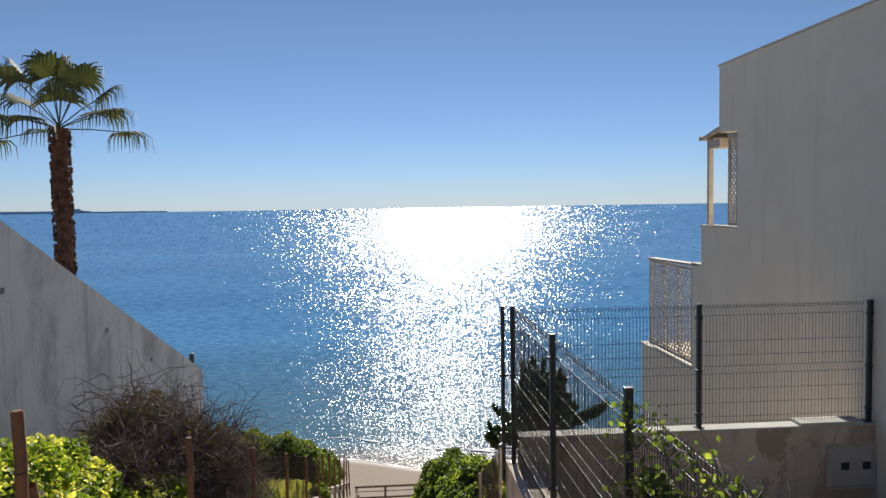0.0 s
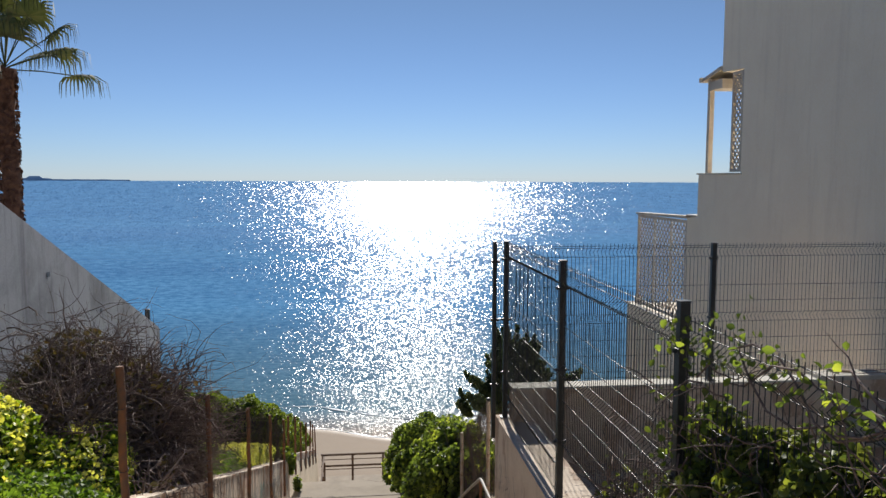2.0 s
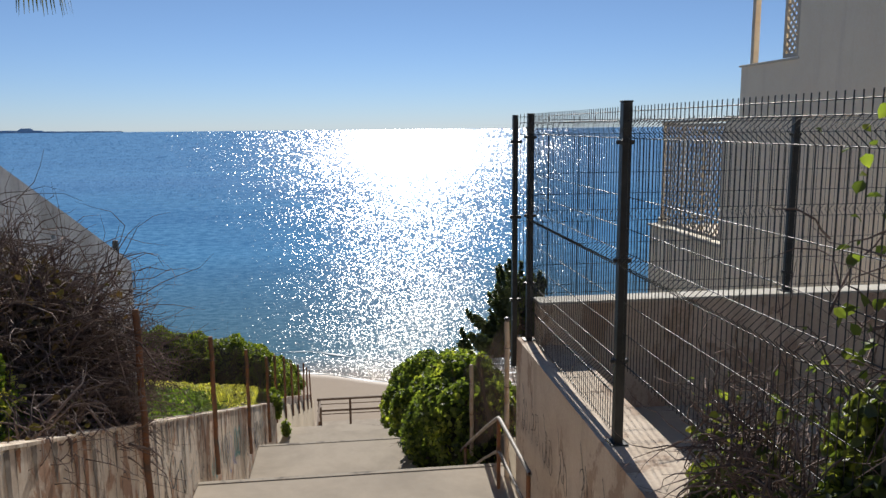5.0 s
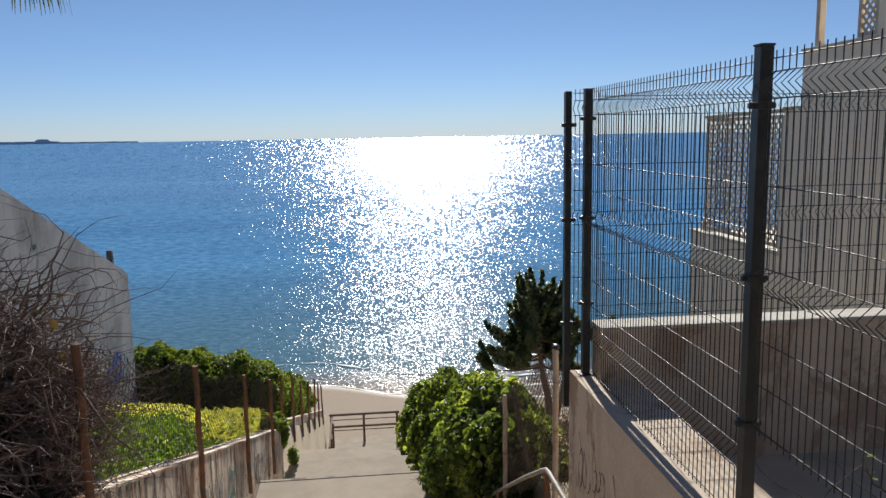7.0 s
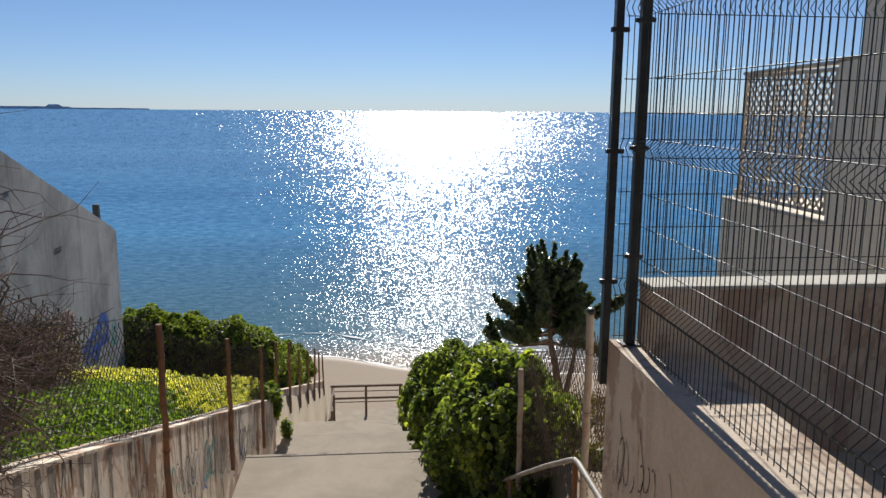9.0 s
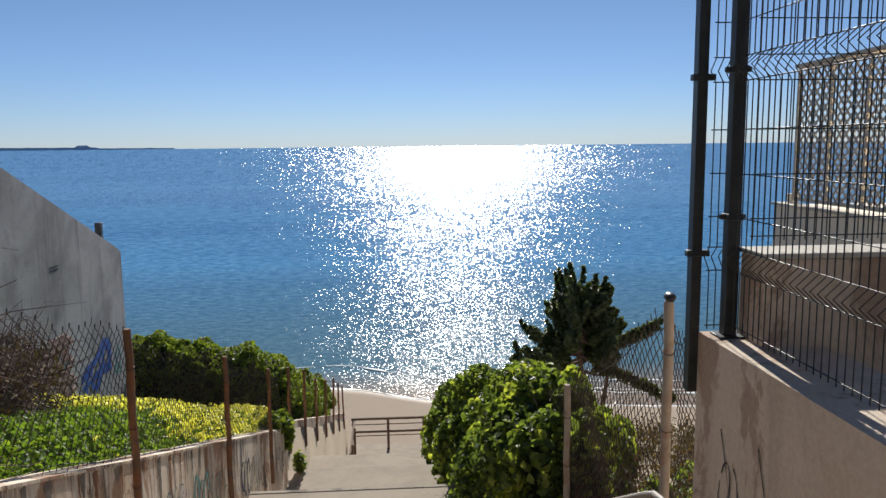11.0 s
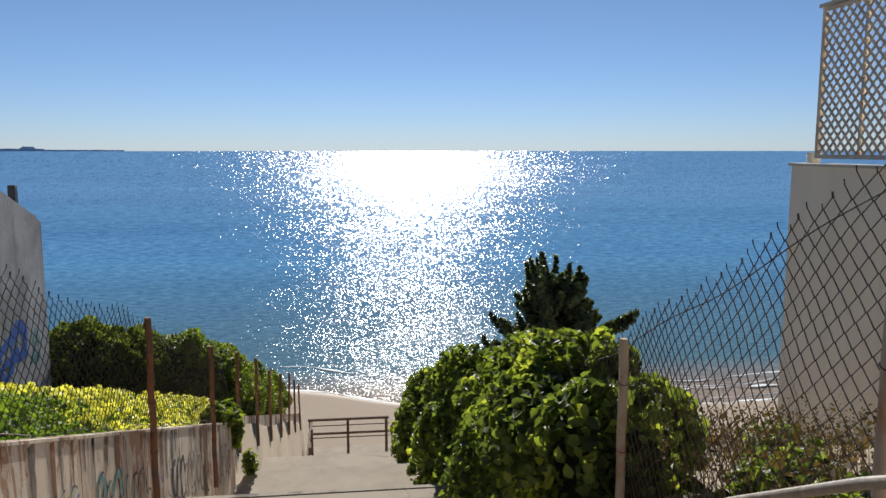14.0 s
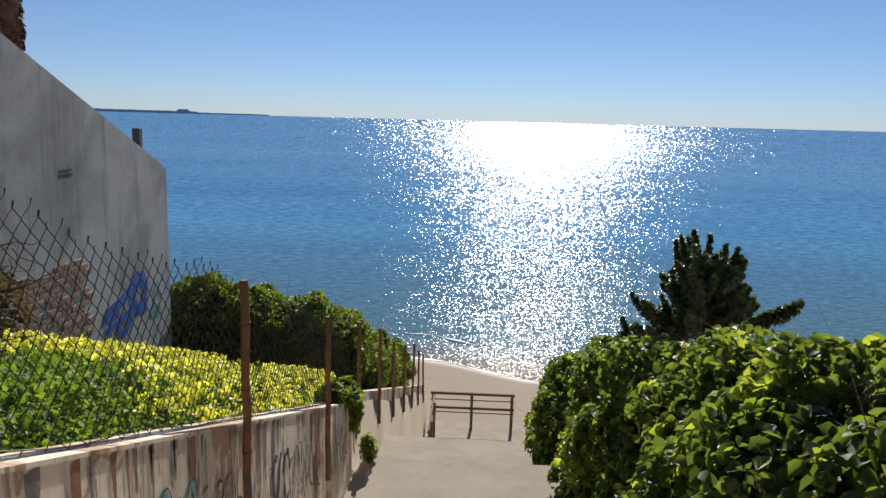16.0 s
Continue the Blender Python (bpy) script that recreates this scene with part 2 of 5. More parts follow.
def water_mat():
    """Sea: the slopes of small waves turn the surface normal, from ripples to swell."""
    m, nt, b = mat("sea_water", 1.0)
    b.inputs["Specular IOR Level"].default_value = 0.0
    glint, both = nt.nodes.new("ShaderNodeBsdfGlossy"), nt.nodes.new("ShaderNodeMixShader")
    glint.distribution = "BECKMANN"
    glint.inputs["Color"].default_value = (1, 1, 1, 1)
    nt.links.new(b.outputs[0], both.inputs[1])
    nt.links.new(glint.outputs[0], both.inputs[2])
    nt.links.new(both.outputs[0], nt.nodes["Material Output"].inputs[0])
    far = noise_tex(nt, coords(nt, (0.006, 0.022, 1)), 1.0, 5, 0.6, 0.5)
    # matt blue also carries the sky tone that the gloss hardly mirrors
    c = mix(nt, ramp(nt, far, (0.35, 0.0), (0.7, 1.0)), (0.066, 0.2, 0.4), (0.092, 0.265, 0.48))
    geo, sep = nt.nodes.new("ShaderNodeNewGeometry"), nt.nodes.new("ShaderNodeSeparateXYZ")
    nt.links.new(geo.outputs["Position"], sep.inputs[0])

    def calc(op, a, b_):
        k = nt.nodes.new("ShaderNodeMath")
        k.operation = op
        for sock, v in zip(k.inputs, (a, b_)):
            if isinstance(v, bpy.types.NodeSocket):
                nt.links.new(v, sock)
            else:
                sock.default_value = v
        return k.outputs[0]

    shallow = nt.nodes.new("ShaderNodeMapRange")
    shallow.inputs[1].default_value, shallow.inputs[2].default_value = 51.0, 105.0
    nt.links.new(sep.outputs[1], shallow.inputs[0])
    swash = nt.nodes.new("ShaderNodeMapRange")
    swash.inputs[1].default_value, swash.inputs[2].default_value = 51.5, 57.5
    nt.links.new(sep.outputs[1], swash.inputs[0])
    shoal = mix(nt, swash.outputs[0], (0.27, 0.24, 0.21), (0.09, 0.18, 0.23))
    sea_tone = mix(nt, shallow.outputs[0], shoal, c)
    # wave cells grow with y so glints seen from the stairs keep one size
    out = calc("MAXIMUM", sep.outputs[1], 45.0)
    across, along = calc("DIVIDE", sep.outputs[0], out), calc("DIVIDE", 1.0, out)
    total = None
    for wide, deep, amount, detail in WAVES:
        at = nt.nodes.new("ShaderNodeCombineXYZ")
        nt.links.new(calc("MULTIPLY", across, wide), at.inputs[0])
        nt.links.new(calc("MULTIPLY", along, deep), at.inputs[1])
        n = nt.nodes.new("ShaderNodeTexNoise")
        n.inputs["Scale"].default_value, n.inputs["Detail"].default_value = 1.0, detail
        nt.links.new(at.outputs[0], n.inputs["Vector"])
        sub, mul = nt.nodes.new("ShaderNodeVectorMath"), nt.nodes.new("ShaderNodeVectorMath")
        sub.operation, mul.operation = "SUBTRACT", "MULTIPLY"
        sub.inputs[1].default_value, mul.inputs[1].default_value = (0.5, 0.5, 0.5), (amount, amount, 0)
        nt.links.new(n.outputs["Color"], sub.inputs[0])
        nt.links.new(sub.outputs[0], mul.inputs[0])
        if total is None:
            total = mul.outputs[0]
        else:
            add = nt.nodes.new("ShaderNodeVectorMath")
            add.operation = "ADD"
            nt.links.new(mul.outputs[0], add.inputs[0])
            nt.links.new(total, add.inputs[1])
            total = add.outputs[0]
    # light and dark of the ripples is painted into the base colour
    ripple_at = nt.nodes.new("ShaderNodeCombineXYZ")
    nt.links.new(calc("MULTIPLY", across, 75.0), ripple_at.inputs[0])
    nt.links.new(calc("MULTIPLY", along, 8200.0), ripple_at.inputs[1])
    ripple_shade = noise_tex(nt, ripple_at.outputs[0], 1.0, 3, 0.7)
    nt.links.new(mix(nt, ramp(nt, ripple_shade, (0.36, 0.0), (0.66, 1.0)), mix(nt, 1.0, sea_tone, (0.7, 0.78, 0.82), "MULTIPLY"), mix(nt, 1.0, sea_tone, (1.5, 1.3, 1.2), "MULTIPLY")), b.inputs["Base Color"])
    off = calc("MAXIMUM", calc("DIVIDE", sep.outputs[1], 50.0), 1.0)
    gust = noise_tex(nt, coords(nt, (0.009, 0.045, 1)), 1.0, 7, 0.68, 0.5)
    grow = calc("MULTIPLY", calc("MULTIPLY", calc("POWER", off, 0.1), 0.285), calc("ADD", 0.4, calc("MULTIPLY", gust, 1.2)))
    # gloss share and roughness rise with y to whiten the far glitter
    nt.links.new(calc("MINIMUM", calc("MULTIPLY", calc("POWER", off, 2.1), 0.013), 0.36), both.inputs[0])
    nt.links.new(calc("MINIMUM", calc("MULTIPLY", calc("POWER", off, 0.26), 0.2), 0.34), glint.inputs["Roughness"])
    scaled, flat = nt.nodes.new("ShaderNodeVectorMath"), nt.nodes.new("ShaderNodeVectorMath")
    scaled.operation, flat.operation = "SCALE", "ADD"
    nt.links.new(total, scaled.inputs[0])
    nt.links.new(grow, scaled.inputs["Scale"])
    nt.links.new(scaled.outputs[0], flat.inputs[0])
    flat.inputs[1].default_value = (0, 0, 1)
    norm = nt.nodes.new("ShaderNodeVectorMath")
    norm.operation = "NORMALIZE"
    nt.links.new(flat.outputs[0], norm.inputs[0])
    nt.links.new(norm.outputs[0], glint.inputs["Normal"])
    return m


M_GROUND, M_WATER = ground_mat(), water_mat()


# ---- mesh helpers ----
def mesh_ob(name, verts, faces, material, parent=None, label="", smooth=False):
    me = bpy.data.meshes.new(name)
    me.from_pydata([tuple(v) for v in verts], [], [tuple(f) for f in faces])
    me.materials.append(material)
    if smooth:
        me.polygons.foreach_set("use_smooth", [True] * len(me.polygons))
    me.update()
    ob = new(name, me)
    if parent:
        ob.parent = parent
    if label:
        ob["label"] = label
    return ob


def quads_ob(name, verts, quads, material, parent=None, label="", smooth=False):
    """A mesh from numpy arrays of vertices (n, 3) and quads (m, 4)."""
    verts, quads = np.asarray(verts, np.float32), np.asarray(quads, np.int32)
    me = bpy.data.meshes.new(name)
    me.vertices.add(len(verts))
    me.vertices.foreach_set("co", verts.ravel())
    me.loops.add(quads.size)
    me.loops.foreach_set("vertex_index", quads.ravel())
    me.polygons.add(len(quads))
    me.polygons.foreach_set("loop_start", np.arange(0, quads.size, 4, dtype=np.int32))
    me.polygons.foreach_set("loop_total", np.full(len(quads), 4, np.int32))
    if smooth:
        me.polygons.foreach_set("use_smooth", np.ones(len(quads), bool))
    me.materials.append(material)
    me.update(calc_edges=True)
    ob = new(name, me)
    if parent:
        ob.parent = parent
    if label:
        ob["label"] = label
    return ob


def part(name, bm, material, parent, label="", smooth=False):
    me = bpy.data.meshes.new(name)
    bm.to_mesh(me)
    bm.free()
    me.materials.append(material)
    if smooth:
        me.polygons.foreach_set("use_smooth", [True] * len(me.polygons))
    ob = new(name, me)
    if parent:
        ob.parent = parent
    if label:
        ob["label"] = label
    return ob


def empty(name, place=(0, 0, 0)):
    ob = new(name)
    ob.location = place
    ob.empty_display_size = 0.2
    return ob


def box_bm(x0, x1, y0, y1, z0, z1, bevel=0.0, bm=None):
    bm = bm or bmesh.new()
    made = bmesh.ops.create_cube(bm, size=1, matrix=Matrix.LocRotScale(
        ((x0 + x1) / 2, (y0 + y1) / 2, (z0 + z1) / 2), None, (x1 - x0, y1 - y0, z1 - z0)))
    if bevel:
        edges = list({e for v in made["verts"] for e in v.link_edges})
        bmesh.ops.bevel(bm, geom=edges, offset=bevel, segments=2, affect="EDGES", profile=0.6)
    return bm


def prism_x(name, outline, x0, x1, material, parent=None, label=""):
    """A solid with a y-z outline, from x0 to x1."""
    n = len(outline)
    verts = [(x0, y, z) for y, z in outline] + [(x1, y, z) for y, z in outline]
    faces = [tuple(range(n)), tuple(range(2 * n - 1, n - 1, -1))]
    faces += [(i, i + n, (i + 1) % n + n, (i + 1) % n) for i in range(n)]
    ob = mesh_ob(name, verts, faces, material, parent, label)
    bm = bmesh.new()
    bm.from_mesh(ob.data)
    bmesh.ops.recalc_face_normals(bm, faces=bm.faces)
    bm.to_mesh(ob.data)
    bm.free()
    return ob


def tubes(paths, radius, sides=4):
    """Tubes along polylines; radius a number or one per path point (0..1 along it)."""
    V, Q, base = [], [], 0
    ang = np.arange(sides) * 2 * math.pi / sides
    for p in paths:
        p = np.asarray(p, float)
        d = np.gradient(p, axis=0)
        d /= np.linalg.norm(d, axis=1, keepdims=True) + 1e-9
        up = np.where(np.abs(d[:, 2:3]) > 0.9, np.array([[1.0, 0, 0]]), np.array([[0, 0, 1.0]]))
        a = np.cross(d, up)
        a /= np.linalg.norm(a, axis=1, keepdims=True) + 1e-9
        b = np.cross(d, a)
        r = radius(np.linspace(0, 1, len(p))) if callable(radius) else np.full(len(p), radius)
        ring = p[:, None] + r[:, None, None] * (a[:, None] * np.cos(ang)[None, :, None] + b[:, None] * np.sin(ang)[None, :, None])
        V.append(ring.reshape(-1, 3))
        i = np.arange(len(p) - 1)[:, None] * sides
        k = np.arange(sides)[None]
        q = np.stack([i + k, i + (k + 1) % sides, i + sides + (k + 1) % sides, i + sides + k], -1).reshape(-1, 4)
        Q.append(q + base)
        base += len(p) * sides
    return np.concatenate(V), np.concatenate(Q)


def leaves(points, facing, size, seed, spread=0.9, long=1.3, fold=0.25):
    """Folded leaves, two quads each, at points, facing roughly along the given directions."""
    rng = np.random.default_rng(seed)
    n = len(points)
    nrm = facing + rng.normal(0, spread, (n, 3))
    nrm /= np.linalg.norm(nrm, axis=1, keepdims=True) + 1e-9
    t = np.cross(nrm, rng.normal(0, 1, (n, 3)))
    t /= np.linalg.norm(t, axis=1, keepdims=True) + 1e-9
    b = np.cross(nrm, t)
    s = (size * rng.uniform(0.6, 1.3, n))[:, None]
    tip, root = points + t * s * long * 0.5, points - t * s * long * 0.5
    up = nrm * s * fold
    l1, l2 = points - t * s * 0.25 + b * s * 0.45 + up, points + t * s * 0.2 + b * s * 0.38 + up
    r1, r2 = points - t * s * 0.25 - b * s * 0.45 + up, points + t * s * 0.2 - b * s * 0.38 + up
    V = np.stack([root, l1, l2, tip, r2, r1], 1).reshape(-1, 3)
    i = np.arange(n)[:, None] * 6
    Q = np.concatenate([i + np.array([[0, 3, 2, 1]]), i + np.array([[0, 5, 4, 3]])])
    return V, Q


def blob_points(blobs, n, seed, shell=0.25):
    """Points on and just under the skin of a heap of ellipsoids, and their outward directions."""
    rng = np.random.default_rng(seed)
    c = np.array([b[:3] for b in blobs], float)
    r = np.array([b[3:6] for b in blobs], float)
    w = (r[:, 0] * r[:, 1] + r[:, 1] * r[:, 2] + r[:, 0] * r[:, 2])
    pick = rng.choice(len(blobs), n, p=w / w.sum())
    d = rng.normal(0, 1, (n, 3))
    d /= np.linalg.norm(d, axis=1, keepdims=True)
    depth = 1 - shell * rng.random(n) ** 1.5
    wob = 1 + 0.1 * np.sin(d[:, 0] * 5 + pick) * np.cos(d[:, 2] * 6 + 2 * pick)
    p = c[pick] + d * r[pick] * (depth * wob)[:, None]
    keep = np.ones(n, bool)
    for k in range(len(blobs)):
        inside = (((p - c[k]) / (r[k] * 0.78)) ** 2).sum(1) < 1
        keep &= ~(inside & (pick != k))
    return p[keep], d[keep]


def lumps(blobs, n, r0, r1, seed, low=-0.2):
    """Small uneven humps on the skin of a heap of ellipsoids."""
    p, d = blob_points(blobs, n * 3, seed, 0.05)
    rng = np.random.default_rng(seed)
    out = []
    for a, b in zip(p, d):
        if b[2] > low and len(out) < n:
            r = rng.uniform(r0, r1)
            out.append((*(a - b * r * 0.35), r, r, r * rng.uniform(0.8, 1.2)))
    return out


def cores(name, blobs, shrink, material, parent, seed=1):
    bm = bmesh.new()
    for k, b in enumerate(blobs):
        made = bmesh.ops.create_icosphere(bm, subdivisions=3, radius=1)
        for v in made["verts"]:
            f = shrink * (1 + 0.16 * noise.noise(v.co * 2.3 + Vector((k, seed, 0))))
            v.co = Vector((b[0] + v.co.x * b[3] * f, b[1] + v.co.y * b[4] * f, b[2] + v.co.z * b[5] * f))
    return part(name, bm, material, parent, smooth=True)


# ---- plan ----
X_L, X_R = -1.30, 2.02            # faces of the stair walls
X_LL = -1.48                      # face of the lower west wall
FLIGHTS = [  # y start, z start, y end, z end, steps
    (0.40, 0.32, 3.85, -1.38, 10), (5.60, -1.38, 9.75, -3.50, 12), (11.50, -3.50, 14.60, -5.20, 10),
    (16.40, -5.20, 18.60, -6.50, 8), (20.00, -6.50, 22.60, -7.95, 8), (24.00, -7.95, 26.60, -9.75, 10),
    (28.00, -9.75, 30.60, -11.60, 10), (32.00, -11.60, 35.20, -13.10, 8)]


def stair_z(y):
    z = 0.32
    for y0, z0, y1, z1, _ in FLIGHTS:
        if y >= y1:
            z = z1
        elif y > y0:
            return z0 + (z1 - z0) * (y - y0) / (y1 - y0)
    return z


def wall_z(y):
    """Top of the left stair wall."""
    return 1.29 - 0.352 * max(y, 0.5)


def shore(x):
    return 51.7 - 2.6 * math.tanh((x - 0.3) / 3.2) + 0.7 * math.sin(x * 0.21 + 0.5)


def beach_z(y, x=0.0):
    return -13.9 - 2.1 * (y - 38) / (shore(max(-100, min(100, x))) - 38) if y < 75 else -19.45 - (y - 75) * 0.02


def ground_z(x, y):
    lump = 0.12 * noise.noise(Vector((x * 0.35, y * 0.35, 0)))
    if y > 37.4 and -2.5 < x < 2.5:
        return max(beach_z(y, x), -30)
    if x < -1.45:
        z = wall_z(y) - 0.12 + min(0.5, 0.11 * (-1.45 - x)) + lump
    elif x < 2.3:
        z = stair_z(y) - 0.6
    elif y < 10.7:
        z = -2.75 + lump
    else:
        z = -3.0 - 0.37 * (y - 10.7) + lump
    return max(z, beach_z(y, x) + lump * 0.25) if y < 75 else max(beach_z(y), -30)


# ---- ground, sea, far land ----
xs = np.concatenate([[-4900, -1500, -500, -180, -90, -55, -40], np.arange(-32, -6, 1.3), np.arange(-6, -1.6, 0.4),
                     [-1.46, -1.42, -0.7, 0.0, 0.8, 1.6, 2.26, 2.34], np.arange(2.8, 10, 0.6), np.arange(10, 34, 2), [45, 70, 130, 400, 1500, 4900]])
ys = np.concatenate([[-4900, -900, -150, -40, -15, -6, -2], np.arange(0, 30, 0.5), np.arange(30, 66, 0.75), [70, 76, 100, 200, 600, 1500, 4900]])
gv = [(x, y, ground_z(x, y)) for y in ys for x in xs]
nx = len(xs)
gf = [(j * nx + i, j * nx + i + 1, (j + 1) * nx + i + 1, (j + 1) * nx + i) for j in range(len(ys) - 1) for i in range(nx - 1)]
ground = tagged(mesh_ob("ground", gv, gf, M_GROUND, smooth=True), "sloping soil and pale beach sand", "ground", kind="structure")

SEA = -16.0
sx = np.concatenate([[-4900, -2000, -700, -250], np.arange(-100, 101, 2.0), [250, 700, 2000, 4900]])


sy = np.concatenate([[-2.5, -1, 0, 0.6, 1.5, 3, 5, 8, 12, 18, 30, 60, 120, 300, 800, 2000, 4830]])
sv = [(x, shore(max(-100, min(100, x))) + d, SEA + (0.1 * math.sin(d * 0.9 + x * 0.1) * math.exp(-d / 14) if 0 < d < 60 else 0)) for d in sy for x in sx]
nsx = len(sx)
sf = [(j * nsx + i, j * nsx + i + 1, (j + 1) * nsx + i + 1, (j + 1) * nsx + i) for j in range(len(sy) - 1) for i in range(nsx - 1)]
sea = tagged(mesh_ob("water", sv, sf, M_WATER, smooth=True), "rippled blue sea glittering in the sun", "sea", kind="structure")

foam_v, foam_f = [], []
fx = np.arange(-60, 61, 0.5)
for k, (off, wide) in enumerate(((-0.4, 0.45), (0.7, 0.2), (2.2, 0.55), (2.9, 0.25), (4.4, 0.3))):
    b0 = len(foam_v)
    for x in fx:
        w = wide * max(0.0, 0.4 + 1.5 * noise.noise(Vector((x * 0.5, k * 9, 0)))) + 0.012
        y = shore(x) + off + 0.8 * noise.noise(Vector((x * 0.16, k * 5, 3))) + 0.25 * noise.noise(Vector((x * 1.1, k * 7, 6)))
        zz = max(SEA, beach_z(y, x)) + 0.05
        foam_v += [(x, y - w / 2, max(SEA, beach_z(y - w / 2, x)) + 0.012), (x, y, zz), (x, y + w / 2, max(SEA, beach_z(y + w / 2, x)) + 0.02)]
    for i in range(len(fx) - 1):
        a = b0 + i * 3
        foam_f += [(a, a + 3, a + 4, a + 1), (a + 1, a + 4, a + 5, a + 2)]
tagged(mesh_ob("foam", foam_v, foam_f, M_FOAM, smooth=True), "white surf foam along the wet sand", "surf", kind="stuff")

isle_v, isle_f = [], []
prof = []
for i in range(120):
    a = i / 119
    x = -3600 + a * 2260
    h = 9 + 22 * (1 - a) * (0.6 + 0.5 * abs(noise.noise(Vector((a * 30, 0, 0))))) if a < 0.8 else 5 * (1.12 - a) * 6 * (0.4 + abs(noise.noise(Vector((a * 25, 4, 0)))))
    if 0.74 < a < 0.775:
        h += 17
    prof.append((x, h))
for x, h in prof:
    isle_v += [(x, 4805, SEA - 2), (x, 4815, SEA + 5 + h * 0.75), (x, 4890, SEA - 2)]
for i in range(119):
    a = i * 3
    isle_f += [(a, a + 3, a + 4, a + 1), (a + 1, a + 4, a + 5, a + 2)]
tagged(mesh_ob("backdrop", isle_v, isle_f, M_ISLE), "low hazy headland on the horizon", "headland", kind="structure")

# ---- stairs ----
stairs = tagged(empty("stairs"), "worn beige concrete stairs with landings", "stairs", kind="structure")
part("landing", box_bm(X_L + 0.01, X_R - 0.01, -6, 0.40, -1.2, 0.32, 0.012), M_STEP, stairs)
for k, (y0, z0, y1, z1, n) in enumerate(FLIGHTS):
    dy, dz = (y1 - y0) / n, (z0 - z1) / n
    xl = X_L if k < 4 else X_LL
    for i in range(n - 1):
        z = z0 - dz * (i + 1)
        part("step", box_bm(xl + 0.01, X_R - 0.01, y0 + dy * i + 0.002, y0 + dy * (i + 1) + 0.03, z - 0.5, z, 0.012), M_STEP, stairs)
    # darker strip along the landing edge, upper flights only
    if k < 4:
        part("nosing", box_bm(xl + 0.012, X_R - 0.012, y0 - 0.03, y0 + 0.034, z0 + 0.001, z0 + 0.008, 0.002), M_NOSING, stairs, "broken dark strip along the landing edge")
    ye = FLIGHTS[k + 1][0] if k + 1 < len(FLIGHTS) else 37.3
    part("landing", box_bm((xl if k != 3 else X_L) + 0.01, X_R - 0.01, y1 - dy + 0.002, ye + 0.03, z1 - 0.8, z1, 0.015), M_STEP, stairs)

# ---- left stair wall, right stair wall, cross wall ----
def wall_outline(y0, y1, top, base, step=0.5):
    yy = list(np.arange(y0, y1, step)) + [y1]
    return [(y, top(y)) for y in yy] + [(y, base(y)) for y in reversed(yy)]


wl = prism_x("wall_west", wall_outline(-4, 19.6, wall_z, lambda y: stair_z(y) - 0.9), X_L - 0.2, X_L, M_CONC)
tagged(wl, "stained concrete retaining wall with graffiti", "retaining wall", kind="structure")
wl2 = prism_x("wall_west_lower", wall_outline(20.2, 36, lambda y: wall_z(y) + 0.1, lambda y: stair_z(y) - 0.9), X_LL - 0.2, X_LL, M_CONC)
tagged(wl2, "stained concrete retaining wall with rust streaks", "retaining wall", kind="structure")


cap_l = prism_x("coping", [(y, wall_z(y) + 0.002) for y in (-4, 0.5, 19.62)] + [(y, wall_z(y) + 0.022) for y in (19.62, 0.5, -4)], X_L - 0.21, X_L + 0.008, M_CONC)
tagged(cap_l, "worn pale mortar cap on the stair wall", "coping", kind="structure")


def right_top(y):
    return max(-1.87, stair_z(y) + 0.25) if y < 7 else -1.87


wr = prism_x("wall_east", wall_outline(-4, 10.9, right_top, lambda y: stair_z(y) - 0.9), X_R, X_R + 0.45, M_WALL_R)
tagged(wr, "beige rendered boundary wall with graffiti tags", "boundary wall", kind="structure")
cw = part("wall_cross", box_bm(X_R + 0.16, 7.298, 10.585, 10.825, -4.2, -1.472, 0.01), M_WALL_R, None)
tagged(cw, "beige rendered garden wall under the mesh fence", "garden wall", kind="structure")
cc = part("coping", box_bm(X_R + 0.15, 7.297, 10.575, 10.835, -1.47, -1.445, 0.006), M_COPING, None)
tagged(cc, "pale flat coping on the garden wall", "coping", kind="structure")

# added slab: reflects sun onto the shaded garden wall and house side
yard = part("bounce_slab", box_bm(X_R + 0.452, 7.298, -4, 10.583, -2.9, -2.55, 0.01), M_BOUNCE, None)
tagged(yard, "pale concrete slab added to bounce sunlight onto the garden wall", "yard", kind="structure")

# ---- left house wall ----
house_l = tagged(empty("neighbour_house", (-5.15, 14, -4)), "weathered grey-white house side with a sloping parapet", "house")
wall_l = prism_x("wall", [(3, 5.2), (11.85, 1.64), (23.3, -3.0), (23.5, -3.12), (23.5, -8.5), (3, -4)], -9.0, -5.15, M_OLD, None)
wall_l.parent = house_l
wall_l.matrix_parent_inverse = Matrix.Translation((5.15, -14, 4))

# ---- right house ----
house_r = tagged(empty("terraced_house", (7.3, 12, -4)), "cream rendered house with stepped terraces and lattice screens", "house")


def house_part(ob):
    ob.parent = house_r
    ob.matrix_parent_inverse = Matrix.Translation((-7.3, -12, 4))
    return ob


house_part(prism_x("wall", [(-4, 4.5), (15.73, 4.5), (15.73, 3.15), (14.9, 3.12), (14.9, 1.2), (16.6, 1.2), (16.6, 0.33), (17.08, 0.3), (17.08, -2.08),
                            (20.45, -2.08), (20.45, -9), (-4, -5)], 7.3, 16, M_WHITE))

